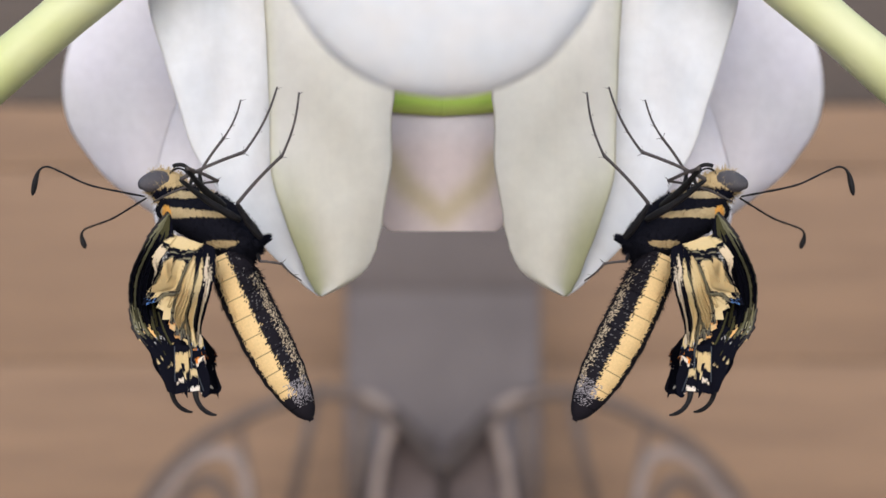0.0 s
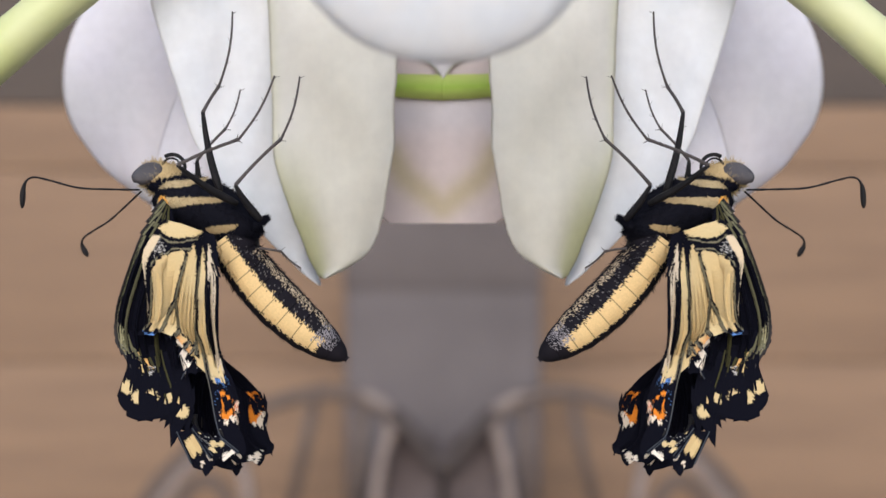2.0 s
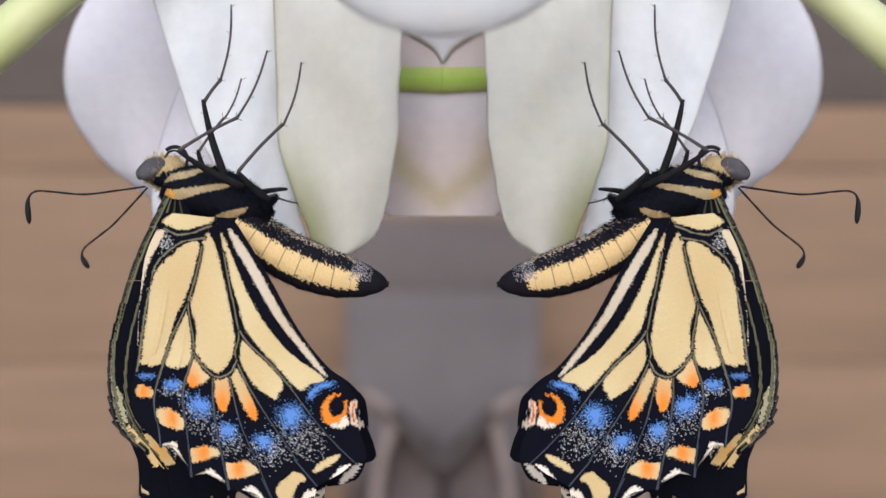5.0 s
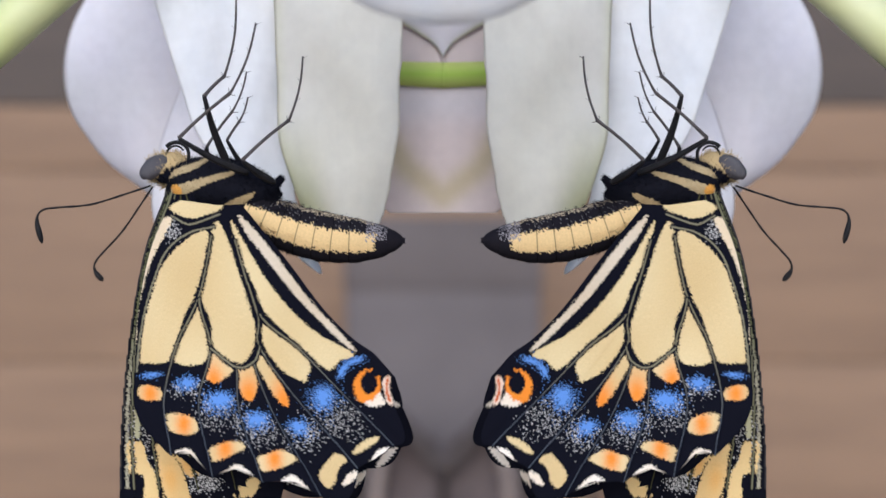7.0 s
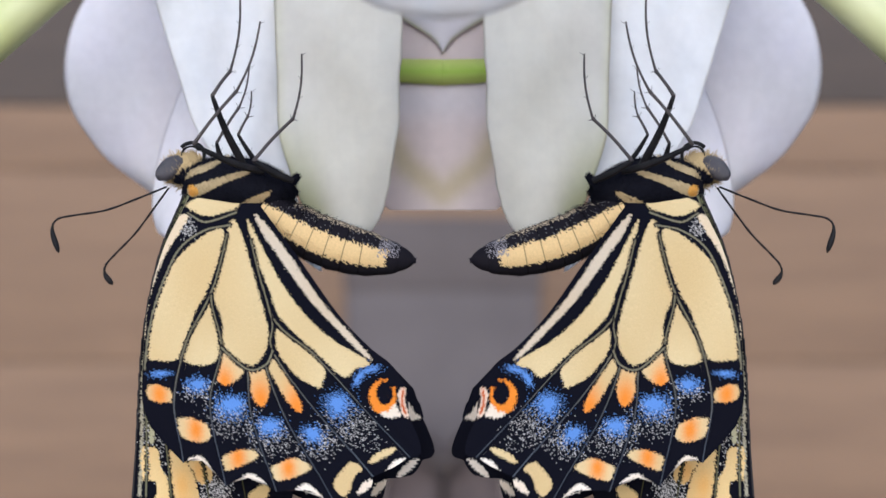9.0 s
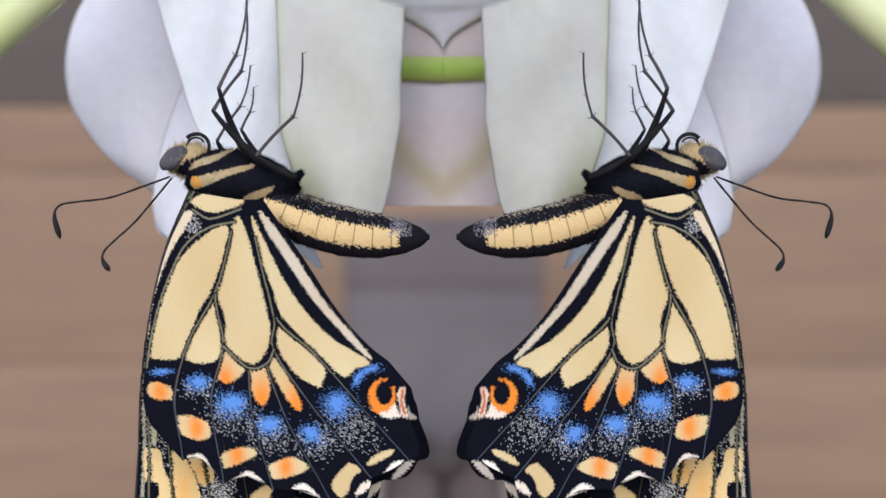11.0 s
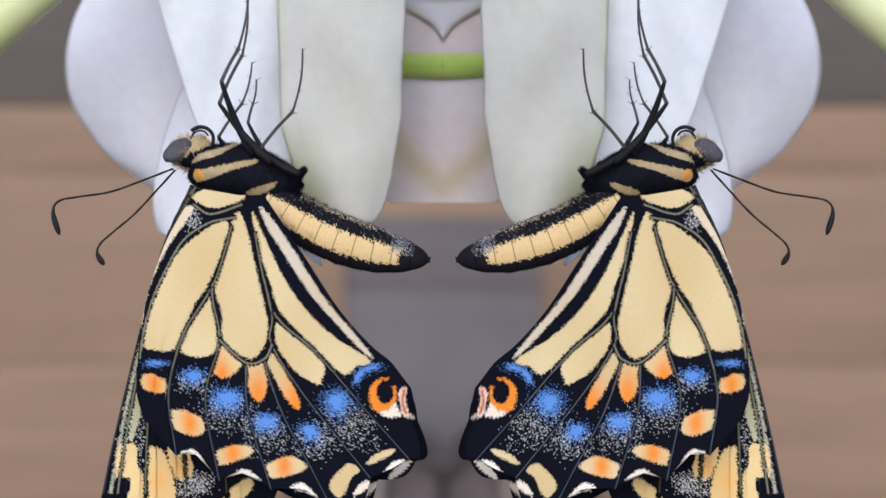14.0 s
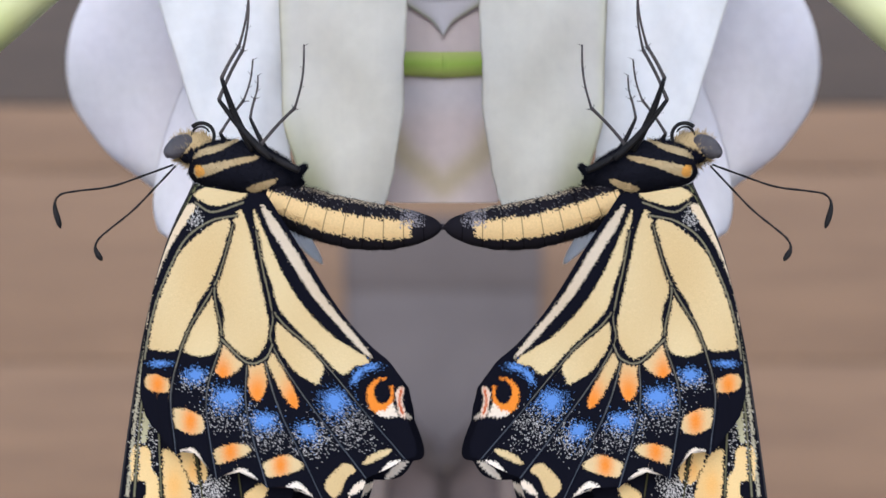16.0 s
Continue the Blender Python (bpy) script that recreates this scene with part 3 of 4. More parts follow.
    for line in (spline([(393, 605), (437, 643), (470, 637), (484, 612)], 20), spline([(345, 362), (376, 379), (430, 362)], 14), spline([(418, 385), (372, 395), (330, 425), (302, 475), (280, 530), (266, 585), (258, 640)], 30)):
        wide = 5 if line[0][0] > 380 and line[0][1] > 600 else 4
        col[distance_to(p, line) < wide] = BLACK
        col[distance_to(p0, line) < 1.7] = np.array(srgb(125, 120, 100))
    return col


def far_pigment(p0):
    """The far hindwing shows little but its black margin, pale crescents and eyespot."""
    p = ragged(p0, 2.6)
    col = np.tile(BLACK, (len(p), 1))
    for points in ([(322, 803), (345, 797), (364, 818), (345, 806)], [(408, 845), (432, 831), (458, 852), (432, 840)], [(503, 868), (530, 857), (558, 884), (530, 868)],
                   [(668, 848), (688, 822), (710, 816), (690, 838)], [(618, 882), (633, 858), (654, 854), (640, 870)]):
        patch(col, p, points, WHITE)
    patch(col, p, [(650, 704), (656, 682), (670, 670), (686, 669), (692, 690), (694, 732), (675, 736), (657, 722)], ORANGE * 0.8)
    patch(col, p, [(674, 734), (688, 725), (692, 708), (697, 698), (701, 706), (704, 725), (717, 737), (700, 741), (684, 738)], WHITE * 0.85)
    col[np.hypot(*((p - (676, 695)) / (16, 21.5)).T) < 1] = BLACK
    return col


def hind_relief(p):
    h = np.zeros(len(p))
    for i, a in HIND_VEINS:
        h = np.maximum(h, np.exp(-(distance_to(p, HIND_LINES[i][int(a * 60):]) / 3) ** 2))
    return h * 2.2


def fore_pigment(p0):
    p = ragged(p0, 2.6)
    col = np.tile(BLACK, (len(p), 1))
    mid = (FORE_LINES[0] + FORE_LINES[1]) / 2
    low = np.clip((p0[:, 1] - 560) / 120, 0, 1)[:, None]
    core = (distance_to(p, mid) < 2.6) & (p0[:, 1] < 880)
    col[core] = (OLIVE * 0.8 * (1 - low) + np.array(srgb(176, 170, 148)) * low)[core]
    pale = np.array(srgb(230, 198, 138))
    patch(col, p, [(238, 795), (258, 790), (270, 802), (270, 848), (246, 852), (236, 845)], pale)
    patch(col, p, [(286, 800), (312, 802), (336, 850), (344, 910), (308, 910), (290, 850)], pale, (312, 860), 20, np.array(srgb(236, 184, 110)))
    patch(col, p, [(322, 802), (345, 795), (362, 812), (370, 842), (362, 856), (342, 852)], pale, (345, 835), 14, np.array(srgb(232, 180, 108)))
    patch(col, p, [(268, 833), (284, 850), (302, 935), (258, 935), (262, 870)], pale)
    patch(col, p, [(425, 894), (445, 868), (468, 856), (476, 868), (460, 892)], pale)
    patch(col, p, [(258, 690), (272, 715), (262, 780), (250, 770)], np.array(srgb(190, 186, 152)))
    for k, shade in ((0, 60), (1, 118), (2, 105), (3, 70), (4, 70)):
        d = distance_to(p, FORE_LINES[k])
        col[d < 4.4] = BLACK
        col[(distance_to(p0, FORE_LINES[k]) < 1.5) & (p0[:, 1] < 880)] = np.array(srgb(shade, shade - 2, shade - 25 if k else shade))
    specks(col, p0, 262, 780, 22, 60, 0.2)
    for i in range(5):
        for s, r in ((0.972, 12),):
            c = sector(FORE_LINES, i, np.array([s]), np.array([0.5]), 0)[0]
            col[np.hypot(*(p - c).T) < r] = CREAM
    specks(col, p0, 375, 866, 30, 20, 0.45)
    return col


def fore_relief(p):
    h = np.zeros(len(p))
    for l in FORE_LINES:
        h = np.maximum(h, np.exp(-(distance_to(p, l) / 3) ** 2))
    return h * 2.0


def wing(name, lines, bands, subs, warp, pigment, relief, bulge, depth, bend, fine, pleat, roll, bodies, label):
    """A wing of many small stiff plates between the veins. At first they are pleated lengthwise and slid together like shingles; later the wing lies flat or bends as a whole. pleat: how far the outer plates take part in the pleats. roll: the stretch from root to margin that is at first tucked under, up to a third place, and how far it is tucked, time by time."""
    plates, places = [], []
    for i in range(len(lines) - 1):
        for u in range(subs[i]):
            cuts = [0, 0.24, 0.76, 1] if subs[i] == 3 else [0, 0.13, 0.5, 0.87, 1] if subs[i] == 4 else [k / subs[i] for k in range(subs[i] + 1)]
            w0, w1 = cuts[u], cuts[u + 1]
            wm = np.array([(w0 + w1) / 2])
            middle = np.array([sector(lines, i, np.array([v]), wm, 0)[0] for v in bands])
            spans = np.hypot(*np.diff(middle, axis=0).T)
            for b in range(len(bands) - 1):
                over = 1.0 / max(spans[b], 4)
                s0, s1 = bands[b] - over * (bands[b + 1] - bands[b]) * (b > 0), bands[b + 1] + over * (bands[b + 1] - bands[b])
                end = np.array([s1])
                edge = np.hypot(*(line_at(lines[i], end) - line_at(lines[i + 1], end))[0]) * (w1 - w0)
                nu, nv = max(3, int(spans[b] / fine) + 2), max(3, int(edge / fine) + 2)
                lap = 1.4 / max(edge, 5) * (w1 - w0)
                ss, ww = np.meshgrid(np.linspace(s0, min(s1, 1.0), nu), np.linspace(w0 - lap, w1 + lap, nv), indexing="ij")
                p = sector(lines, i, ss.ravel(), ww.ravel(), bulge[i])
                radial = middle[b + 1] - middle[b]
                sm, tucked = (s0 + s1) / 2, None
                if roll and roll[0] < sm < (1.1 if i < 4 else roll[1]) and i < 6:
                    tucked = sector(lines, i, np.array([roll[2]]), wm, 0)[0] - sector(lines, i, np.array([sm]), wm, 0)[0]
                places.append(p)
                plates.append(dict(col=sum(subs[:i]) + u, b=b, tucked=tucked, vein=u in (0, subs[i] - 1), nu=nu, nv=nv, c=p.mean(0), span=spans[b], s=s0, radial=radial / np.hypot(*radial)))
    ends = np.cumsum([0] + [len(p) for p in places])
    every = np.vstack(places)
    paint, height = pigment(every), relief(every) + np.sin(every[:, 0] / 23.0) * np.sin(every[:, 1] / 31.0)
    centres = np.array([q["c"] for q in plates])
    spread = {}
    for t in TIMES:
        tuck = float(np.interp(t, *roll[3])) if roll else 0.0
        seats = centres + tuck * np.array([(0.0, 0.0) if q["tucked"] is None else q["tucked"] for q in plates])
        w = [warp[t](seats + o) for o in ((0, 0), (2, 0), (-2, 0), (0, 2), (0, -2))]
        spread[t] = w[0], np.stack([(w[1] - w[2]) / 4, (w[3] - w[4]) / 4], -1)
    k = 1 + depth / REACH
    hang = {}
    for n, q in enumerate(plates):
        p, c, radial, b = places[n], q["c"], q["radial"], q["b"]
        if b == 0:
            hang = {t: 0.0 for t in TIMES}
        verts = np.c_[(p[:, 0] - c[0]) * U * k, -height[ends[n]:ends[n + 1]] * U, -(p[:, 1] - c[1]) * U * k]
        nu, nv = q["nu"], q["nv"]
        corners = [0, nv - 1, nu * nv - 1, (nu - 1) * nv]
        back = verts[corners]
        back[:, 1] = verts[:, 1].max() + 0.4 * U
        verts = np.vstack([verts, back])
        m = nu * nv
        faces = grid_faces(nu, nv) + [(m + 3, m + 2, m + 1, m)]
        colours = np.vstack([paint[ends[n]:ends[n + 1]], paint[ends[n]:ends[n + 1]][corners]])
        across = np.array([-radial[1], radial[0]])
        rows = []
        for t in TIMES:
            w, jac = spread[t][0][n], spread[t][1][n]
            goes = jac @ radial
            reach = np.hypot(*goes)
            swing = math.atan2(-goes[1], goes[0]) - math.atan2(-radial[1], radial[0])
            if q["s"] < 0.1:
                swing = -math.atan2(jac[1, 0] - jac[0, 1], jac[0, 0] + jac[1, 1])
            m3 = Matrix.Rotation(-swing, 3, "Y")
            d = depth + 0.000002 * q["col"] + 0.000001 * (b % 2)
            if t <= 4:
                share = abs(jac[0, 0] * jac[1, 1] - jac[0, 1] * jac[1, 0]) / max(reach, 0.05)
                outer = 1.0 if q["s"] < 0.55 else pleat
                lean = math.acos(min(1.0, max(0.3, share / 0.72))) * outer * (1 if q["col"] % 2 else -1) * min(1.0, max(0.0, (q["s"] - 0.03) / 0.2))
                tilt = Matrix.Rotation(lean, 4, Vector((radial[0], 0, -radial[1])))
                tight = min(1.0, max(0.0, 1 - reach) * 4)
                d -= 0.00003 * abs(b - 0.66 * len(bands)) * tight
                d += tight * (0.0002 if q["vein"] == (b > 0.84 * len(bands)) else 0.0)
                if q["tucked"] is not None:
                    d += 0.0014 * min(1.0, 2 * float(np.interp(t, *roll[3])))
            else:
                lean = math.acos(min(1.0, max(0.4, reach * (1 + hang[t] / REACH)))) * bend
                tilt = Matrix.Rotation(lean, 4, Vector((across[0], 0, -across[1])))
                step = (m3 @ (tilt.to_3x3() @ Vector((radial[0], 0, -radial[1])))).y
                hang[t] += step * q["span"] * U
                d += hang[t] - step * q["span"] * U / 2
            rows.append((t, BODY_INV[t] @ Matrix.Translation(at(*w, d)) @ m3.to_4x4() @ tilt))
        for root, mirror in bodies:
            keyed(mesh_object(name, verts, faces, SCALES, root, label, colours, mirror), rows, mirror)


# ---- the insects ----
def painted_blob(points, radii, sides, squash):
    """A furry body along a spine on the sheet: rings of the given half heights, painted by place."""
    spine = spline([(*p, r) for p, r in zip(points, radii)], len(points) * 16)
    n = len(spine)
    verts, places = [], []
    for i in range(n):
        way = spine[min(i + 1, n - 1), :2] - spine[max(i - 1, 0), :2]
        way /= np.hypot(*way)
        across = np.array([-way[1], way[0]])
        for j in range(sides):
            a = 2 * math.pi * j / sides
            r = max(spine[i, 2], 0.5) * (1 + 0.035 * noise.noise((i * 0.45, j * 60 / sides, 3)))
            q = spine[i, :2] + across * r * math.cos(a)
            verts.append((q[0], math.sin(a) * r * squash, q[1]))
            places.append((*q, i / (n - 1), a))
    faces = grid_faces(n, sides, close=True) + [tuple(reversed(range(sides))), tuple(range((n - 1) * sides, n * sides))]
    return np.array(verts), faces, np.array(places)


def to_local(verts, centre, d):
    """Sheet-unit vertices (x, depth, y) to metres about a centre on the sheet."""
    k = 1 + d / REACH
    return np.c_[(verts[:, 0] - centre[0]) * U * k, verts[:, 1] * U, -(verts[:, 2] - centre[1]) * U * k]


MID = (HEAD_T[REF] + HIP_T[REF]) / 2


def fur(seed, count, verts, faces, colours, length, lay, keep):
    """Tapered hairs on a body, each the colour of the skin under it."""
    r = np.random.default_rng(seed)
    out_v, out_f, out_c = [], [], []
    verts = np.asarray(verts)
    mid = verts.mean(0)
    for k in r.integers(0, len(verts), count):
        p = verts[k]
        if not keep(p):
            continue
        nrm = p - mid
        nrm[0] *= 0.15
        nrm = nrm / (np.linalg.norm(nrm) + 1e-9)
        tip = nrm * 0.55 + np.array(lay) + r.normal(0, 0.3, 3)
        tip = p + tip / np.linalg.norm(tip) * length * r.uniform(0.5, 1.2)
        side = np.cross(tip - p, (0, 1, 0.1))
        side = side / (np.linalg.norm(side) + 1e-9) * length * 0.05
        up = np.array((0, 1, 0)) * length * 0.05
        o = len(out_v)
        out_v += [p - side, p + side, p + up, tip]
        out_f += [(o, o + 1, o + 3), (o + 1, o + 2, o + 3), (o + 2, o, o + 3)]
        out_c += [colours[k]] * 3 + [colours[k] * 1.2]
    return out_v, out_f, np.array(out_c)


def thorax_pigment(p0):
    p = ragged(p0[:, :2], 1.3)
    col = np.tile(np.array(srgb(25, 26, 35)), (len(p), 1))
    pale = np.array(srgb(190, 168, 128))
    for points in ([(345, 312), (352, 302), (400, 291), (455, 281), (452, 290), (410, 302), (365, 318)], [(325, 281), (360, 270), (400, 258), (425, 248), (395, 272), (355, 284), (330, 290)],
                   [(438, 338), (470, 326), (492, 322), (478, 336), (450, 345)], [(345, 306), (362, 302), (366, 315), (350, 320)]):
        patch(col, p, points, pale)
    patch(col, p, [(347, 300), (360, 300), (364, 314), (350, 318)], np.array(srgb(225, 165, 80)))
    return col


def head_pigment(p0):
    p = ragged(p0[:, :2], 3.0)
    col = np.tile(np.array(srgb(196, 172, 128)), (len(p), 1))
    patch(col, p, [(318, 285), (345, 268), (372, 262), (368, 280), (335, 296)], BLACK)
    return col


def abdomen_pigment(s, a):
    """s along the abdomen, a round it: cream flanks between black lines, a dusty upper edge and a black tip."""
    n = len(s)
    f = np.degrees(a)
    jag = np.array([noise.noise((x * 60, y * 0.35, 2)) for x, y in zip(s, f)]) * 9 + rng.normal(0, 2, n)
    g = f + jag
    dusk = np.array(srgb(34, 32, 38))
    col = np.tile(dusk, (n, 1))
    flank = (g > 229) & (g < 283)
    col[flank] = np.array(srgb(236, 204, 148))
    clump = np.array([noise.noise((x * 70, y * 0.25, 7)) + 0.6 * noise.noise((x * 160, y * 0.6, 9)) for x, y in zip(s, f)])
    dusty = (g > 318) & (g < 346) & (clump > 0.02) & (rng.random(n) < np.clip((s - 0.1) * 5, 0, 0.9))
    col[dusty] = np.array(srgb(205, 186, 158))
    col[(g > 283) & (g < 316) & (rng.random(n) < 0.05)] = np.array(srgb(120, 116, 116))
    tip = s + jag * 0.003 > 0.835
    col[tip] = dusk
    grey = (s > 0.77) & (s < 0.92) & (g > 262) & (g < 345) & (rng.random(n) < 0.45 * np.clip((0.95 - s) * 12, 0, 1))
    col[grey] = np.array(srgb(150, 145, 150))
    return col


def antenna(root, mirror, name, base, tips, bend, d0):
    """A feeler: a thin rod that hooks down into a dark club. Drawn from base to tip along one line, then turned into place."""
    lengths = [np.hypot(*(tips[t] - on_body(*base, t))) for t in TIMES]
    long = max(lengths) * 1.01
    pts = spline([(0, 0), (0.22, 0.03 * bend), (0.5, 0.075 * bend), (0.74, 0.16 * bend), (0.88, 0.20 * bend), (0.96, 0.15 * bend), (1.0, -0.02 * bend)], 40) * long
    path = np.c_[pts[:, 0], np.zeros(40), pts[:, 1]] * U
    f = np.linspace(0, 1, 40)
    rad = (1.9 + 0.25 * np.sin(f * 190) * (f < 0.7) + 3.6 * np.exp(-((f - 0.92) / 0.09) ** 2)) * U
    rad[-1] *= 0.4
    v, fa = tube(path, rad, 7)
    ob = mesh_object(name, v, fa, CHITIN, root, "", None, mirror)
    rows = []
    for t in TIMES:
        a, b = on_body(*base, t), tips[t]
        flat = np.hypot(*(b - a))
        yaw = math.acos(min(1, flat / long))
        ang = math.atan2(-(b - a)[1], (b - a)[0])
        rows.append((t, BODY_INV[t] @ Matrix.Translation(at(*a, d0)) @ Matrix.Rotation(-ang, 4, "Y") @ Matrix.Rotation(yaw, 4, "Z")))
    keyed(ob, rows, mirror)


def leg(root, mirror, joints, thick, d0, sink):
    """A leg of stiff segments (thigh, shin, foot), each swung from the end of the one before."""
    names = ("femur", "tibia", "tarsus")
    ends = {t: at(*joints[0][t], d0) for t in TIMES}
    for k in range(3):
        flats = {t: (at(*joints[k + 1][t], d0) - at(*joints[k][t], d0)).length for t in TIMES}
        long = float(np.percentile(list(flats.values()), 85))
        n = 14
        f = np.linspace(0, 1, n)
        path = np.c_[f * long, 0 * f, np.sin(f * math.pi) * long * (0.03, 0.02, -0.05)[k]]
        rad = thick * U * np.interp(f, (0, 0.15, 0.5, 0.9, 1), ((1.3, 1.7, 1.5, 1.0, 0.8), (0.9, 0.75, 0.7, 0.7, 0.85), (0.6, 0.5, 0.5, 0.45, 0.35))[k])
        pieces = [tube(path, rad, 7)]
        for q in (range(3) if k == 2 else range(4)):
            x = long * (0.97 if k == 1 else (0.3, 0.6, 0.97)[q] if k == 2 else 0.2 + 0.2 * q)
            side = 1 if q % 2 else -1
            lift = math.sin(x / long * math.pi) * long * (0.03, 0.02, -0.05)[k]
            tip = (x + 7 * U, (q - 1) * 2 * U, lift + side * (7 if k == 2 else 9) * U)
            pieces.append(tube([(x, 0, lift), tip], [0.7 * U, 0.2 * U], 4))
        v, fa = join(*pieces)
        ob = mesh_object(names[k], v, fa, LIMB if k else CHITIN, root, "", None, mirror)
        rows, following = [], {}
        for t in TIMES:
            start = ends[t]
            aim = joints[k + 1][t]
            depth = start.y + (0 if k < 1 else sink * 0.5)
            goal = at(*aim, depth)
            way = goal - start
            flat = math.hypot(way.x, way.z)
            ang = math.atan2(way.z, way.x)
            yaw = math.acos(min(1, flat / long)) * (1 if k == 1 else -1 if k == 0 else 0.3)
            m = Matrix.Translation(start) @ Matrix.Rotation(-ang, 4, "Y") @ Matrix.Rotation(yaw, 4, "Z")
            following[t] = m @ Vector((long, 0, 0))
            rows.append((t, BODY_INV[t] @ m))
        ends = following
        keyed(ob, rows, mirror)


def butterfly(mirror):
    root = new("butterfly")
    tagged(root, "freshly hatched swallowtail with cream and black wings hanging from an orchid", "butterfly", "hatching butterflies")
    keyed(root, [(t, BODY[t]) for t in TIMES], mirror)
    d = 0.0015
    # thorax
    v, f, pl = painted_blob([(338, 288), (352, 292), (385, 296), (425, 300), (468, 314), (503, 326), (528, 336)], [21, 36, 43, 46, 44, 33, 13], 150, 0.85)
    col = thorax_pigment(pl)
    loc = to_local(v, MID, d)
    mesh_object("thorax", loc, f, FUR, root, "black furry thorax with cream stripes", col, mirror)
    fv, ff, fc = fur(2, 7000, loc, f, col, 8 * U, (0.5, -0.1, 0.1), lambda p: True)
    mesh_object("thorax_hair", fv, ff, FUR, root, "", fc, mirror)
    v, f, pl = painted_blob([(478, 338), (498, 330), (518, 316), (532, 305), (538, 301)], [12, 15, 10, 6, 3], 48, 0.7)
    col = np.tile(np.array(srgb(25, 26, 35)), (len(v), 1))
    v[:, 1] -= 14
    loc = to_local(v, MID, d)
    mesh_object("hip", loc, f, FUR, root, "black furry hip", col, mirror)
    fv, ff, fc = fur(5, 900, loc, f, col, 10 * U, (0.6, -0.1, 0.2), lambda p: True)
    mesh_object("hip_hair", fv, ff, FUR, root, "", fc, mirror)
    # head, eye, palps and coiled tongue
    v, f, pl = painted_blob([(304, 282), (318, 274), (338, 270), (360, 274), (372, 280)], [8, 26, 32, 26, 14], 48, 0.8)
    col = head_pigment(pl)
    loc = to_local(v, MID, d)
    mesh_object("head", loc, f, FUR, root, "cream furry head", col, mirror)
    fv, ff, fc = fur(3, 900, loc, f, col, 13 * U, (-0.2, -0.1, 0.5), lambda p: True)
    mesh_object("head_hair", fv, ff, FUR, root, "", fc, mirror)
    v, f, pl = painted_blob([(294, 284), (300, 277), (318, 264), (336, 254), (342, 250)], [3, 13, 18.5, 13, 3], 40, 0.75)
    v[:, 1] -= 16
    mesh_object("compound_eye", to_local(v, MID, d), f, EYE, root, "smoky grey compound eye", None, mirror)
    turns = np.linspace(0, 1, 46)
    ang = 2.4 - turns * 8.2
    rr = 24 - 9 * turns
    coil = np.c_[356 + rr * np.cos(ang), -8 - 8 * turns, 246 - rr * np.sin(ang)]
    v, f = tube(to_local(coil, MID, d), 3.7 * U * (1 - 0.6 * turns), 8)
    mesh_object("proboscis", v, f, CHITIN, root, "coiled black tongue", None, mirror)
    # abdomen: stiff rings that bend as it swings up
    rings, long = 9, 318.0
    base = (474, 352)
    prof = lambda s: np.interp(s, (0, 0.08, 0.25, 0.5, 0.72, 0.88, 0.96, 0.99, 1.0), (30, 37, 42, 44, 39, 28, 17, 10, 5))
    curves = {}
    for t in TIMES:
        a, b = on_body(*base, t), TIP_T[t]
        chord = b - a
        flat = np.hypot(*chord)
        sag = np.interp(t, [0, 2, 3.5, 6.5, 9, 12.5, 16], [0.02, 0.05, 0.08, 0.07, 0.07, 0.06, 0.07])
        normal = np.array([-chord[1], chord[0]]) / flat
        s = np.linspace(0, 1, 41)
        flatline = a + s[:, None] * chord + (np.sin(s * math.pi) * sag * flat)[:, None] * normal
        curves[t] = flatline
    for k in range(rings):
        s0, s1 = k / rings - 0.012, (k + 1) / rings + 0.012
        sm = (s0 + s1) / 2
        ns, na = 26, 110
        ss, aa = np.meshgrid(np.linspace(s0, s1, ns), np.linspace(0, 2 * math.pi, na, endpoint=False), indexing="ij")
        sr = np.clip(ss.ravel(), 0, 1)
        ring = (ss.ravel() - s0) / (s1 - s0)
        r = prof(sr) * (0.985 + 0.045 * np.sin(ring * math.pi))
        a = aa.ravel()
        verts = np.c_[(ss.ravel() - sm) * long, r * 0.9 * np.sin(a), r * np.cos(a)]
        col = abdomen_pigment(sr, a)
        col[(ring > 0.17) & (ring < 0.225)] *= 0.3
        faces = grid_faces(ns, na, close=True) + [tuple(reversed(range(na))), tuple(range((ns - 1) * na, ns * na))]
        faces = [tuple(reversed(q)) for q in faces]
        loc = verts * U
        ob = mesh_object("abdomen_segment", loc, faces, FUR, root, "cream and black banded abdomen ring" if k < rings - 1 else "black pointed tail end", col, mirror)
        fv, ff, fc = fur(20 + k, 420 if k < 3 else 160, loc, faces, col, (13, 13, 9, 8, 8, 7, 6, 4, 3)[k] * U, (0.8, 0, 0), lambda p: abs(p[2]) > 0.4 * abs(p[1]))
        hair = mesh_object("abdomen_hair", fv, ff, FUR, ob, "", fc, mirror)
        rows = []
        for t in TIMES:
            c = curves[t]
            i = min(39, max(1, int(round(sm * 40))))
            p = np.array([np.interp(sm * 40, np.arange(41), c[:, 0]), np.interp(sm * 40, np.arange(41), c[:, 1])])
            way = c[min(40, i + 2)] - c[max(0, i - 2)]
            ang = math.atan2(-way[1], way[0])
            roll = radians(float(np.interp(t, (0, 2, 4, 6.5), (6, 3, -4, -9))))
            rows.append((t, BODY_INV[t] @ Matrix.Translation(at(*p, 0.0012)) @ Matrix.Rotation(-ang, 4, "Y") @ Matrix.Rotation(roll, 4, "X")))
        keyed(ob, rows, mirror)
    antenna(root, mirror, "antenna", (304, 296), FEELER_T, -1, -0.0005)
    antenna(root, mirror, "antenna", (308, 298), FAR_FEELER_T, -0.6, 0.003)
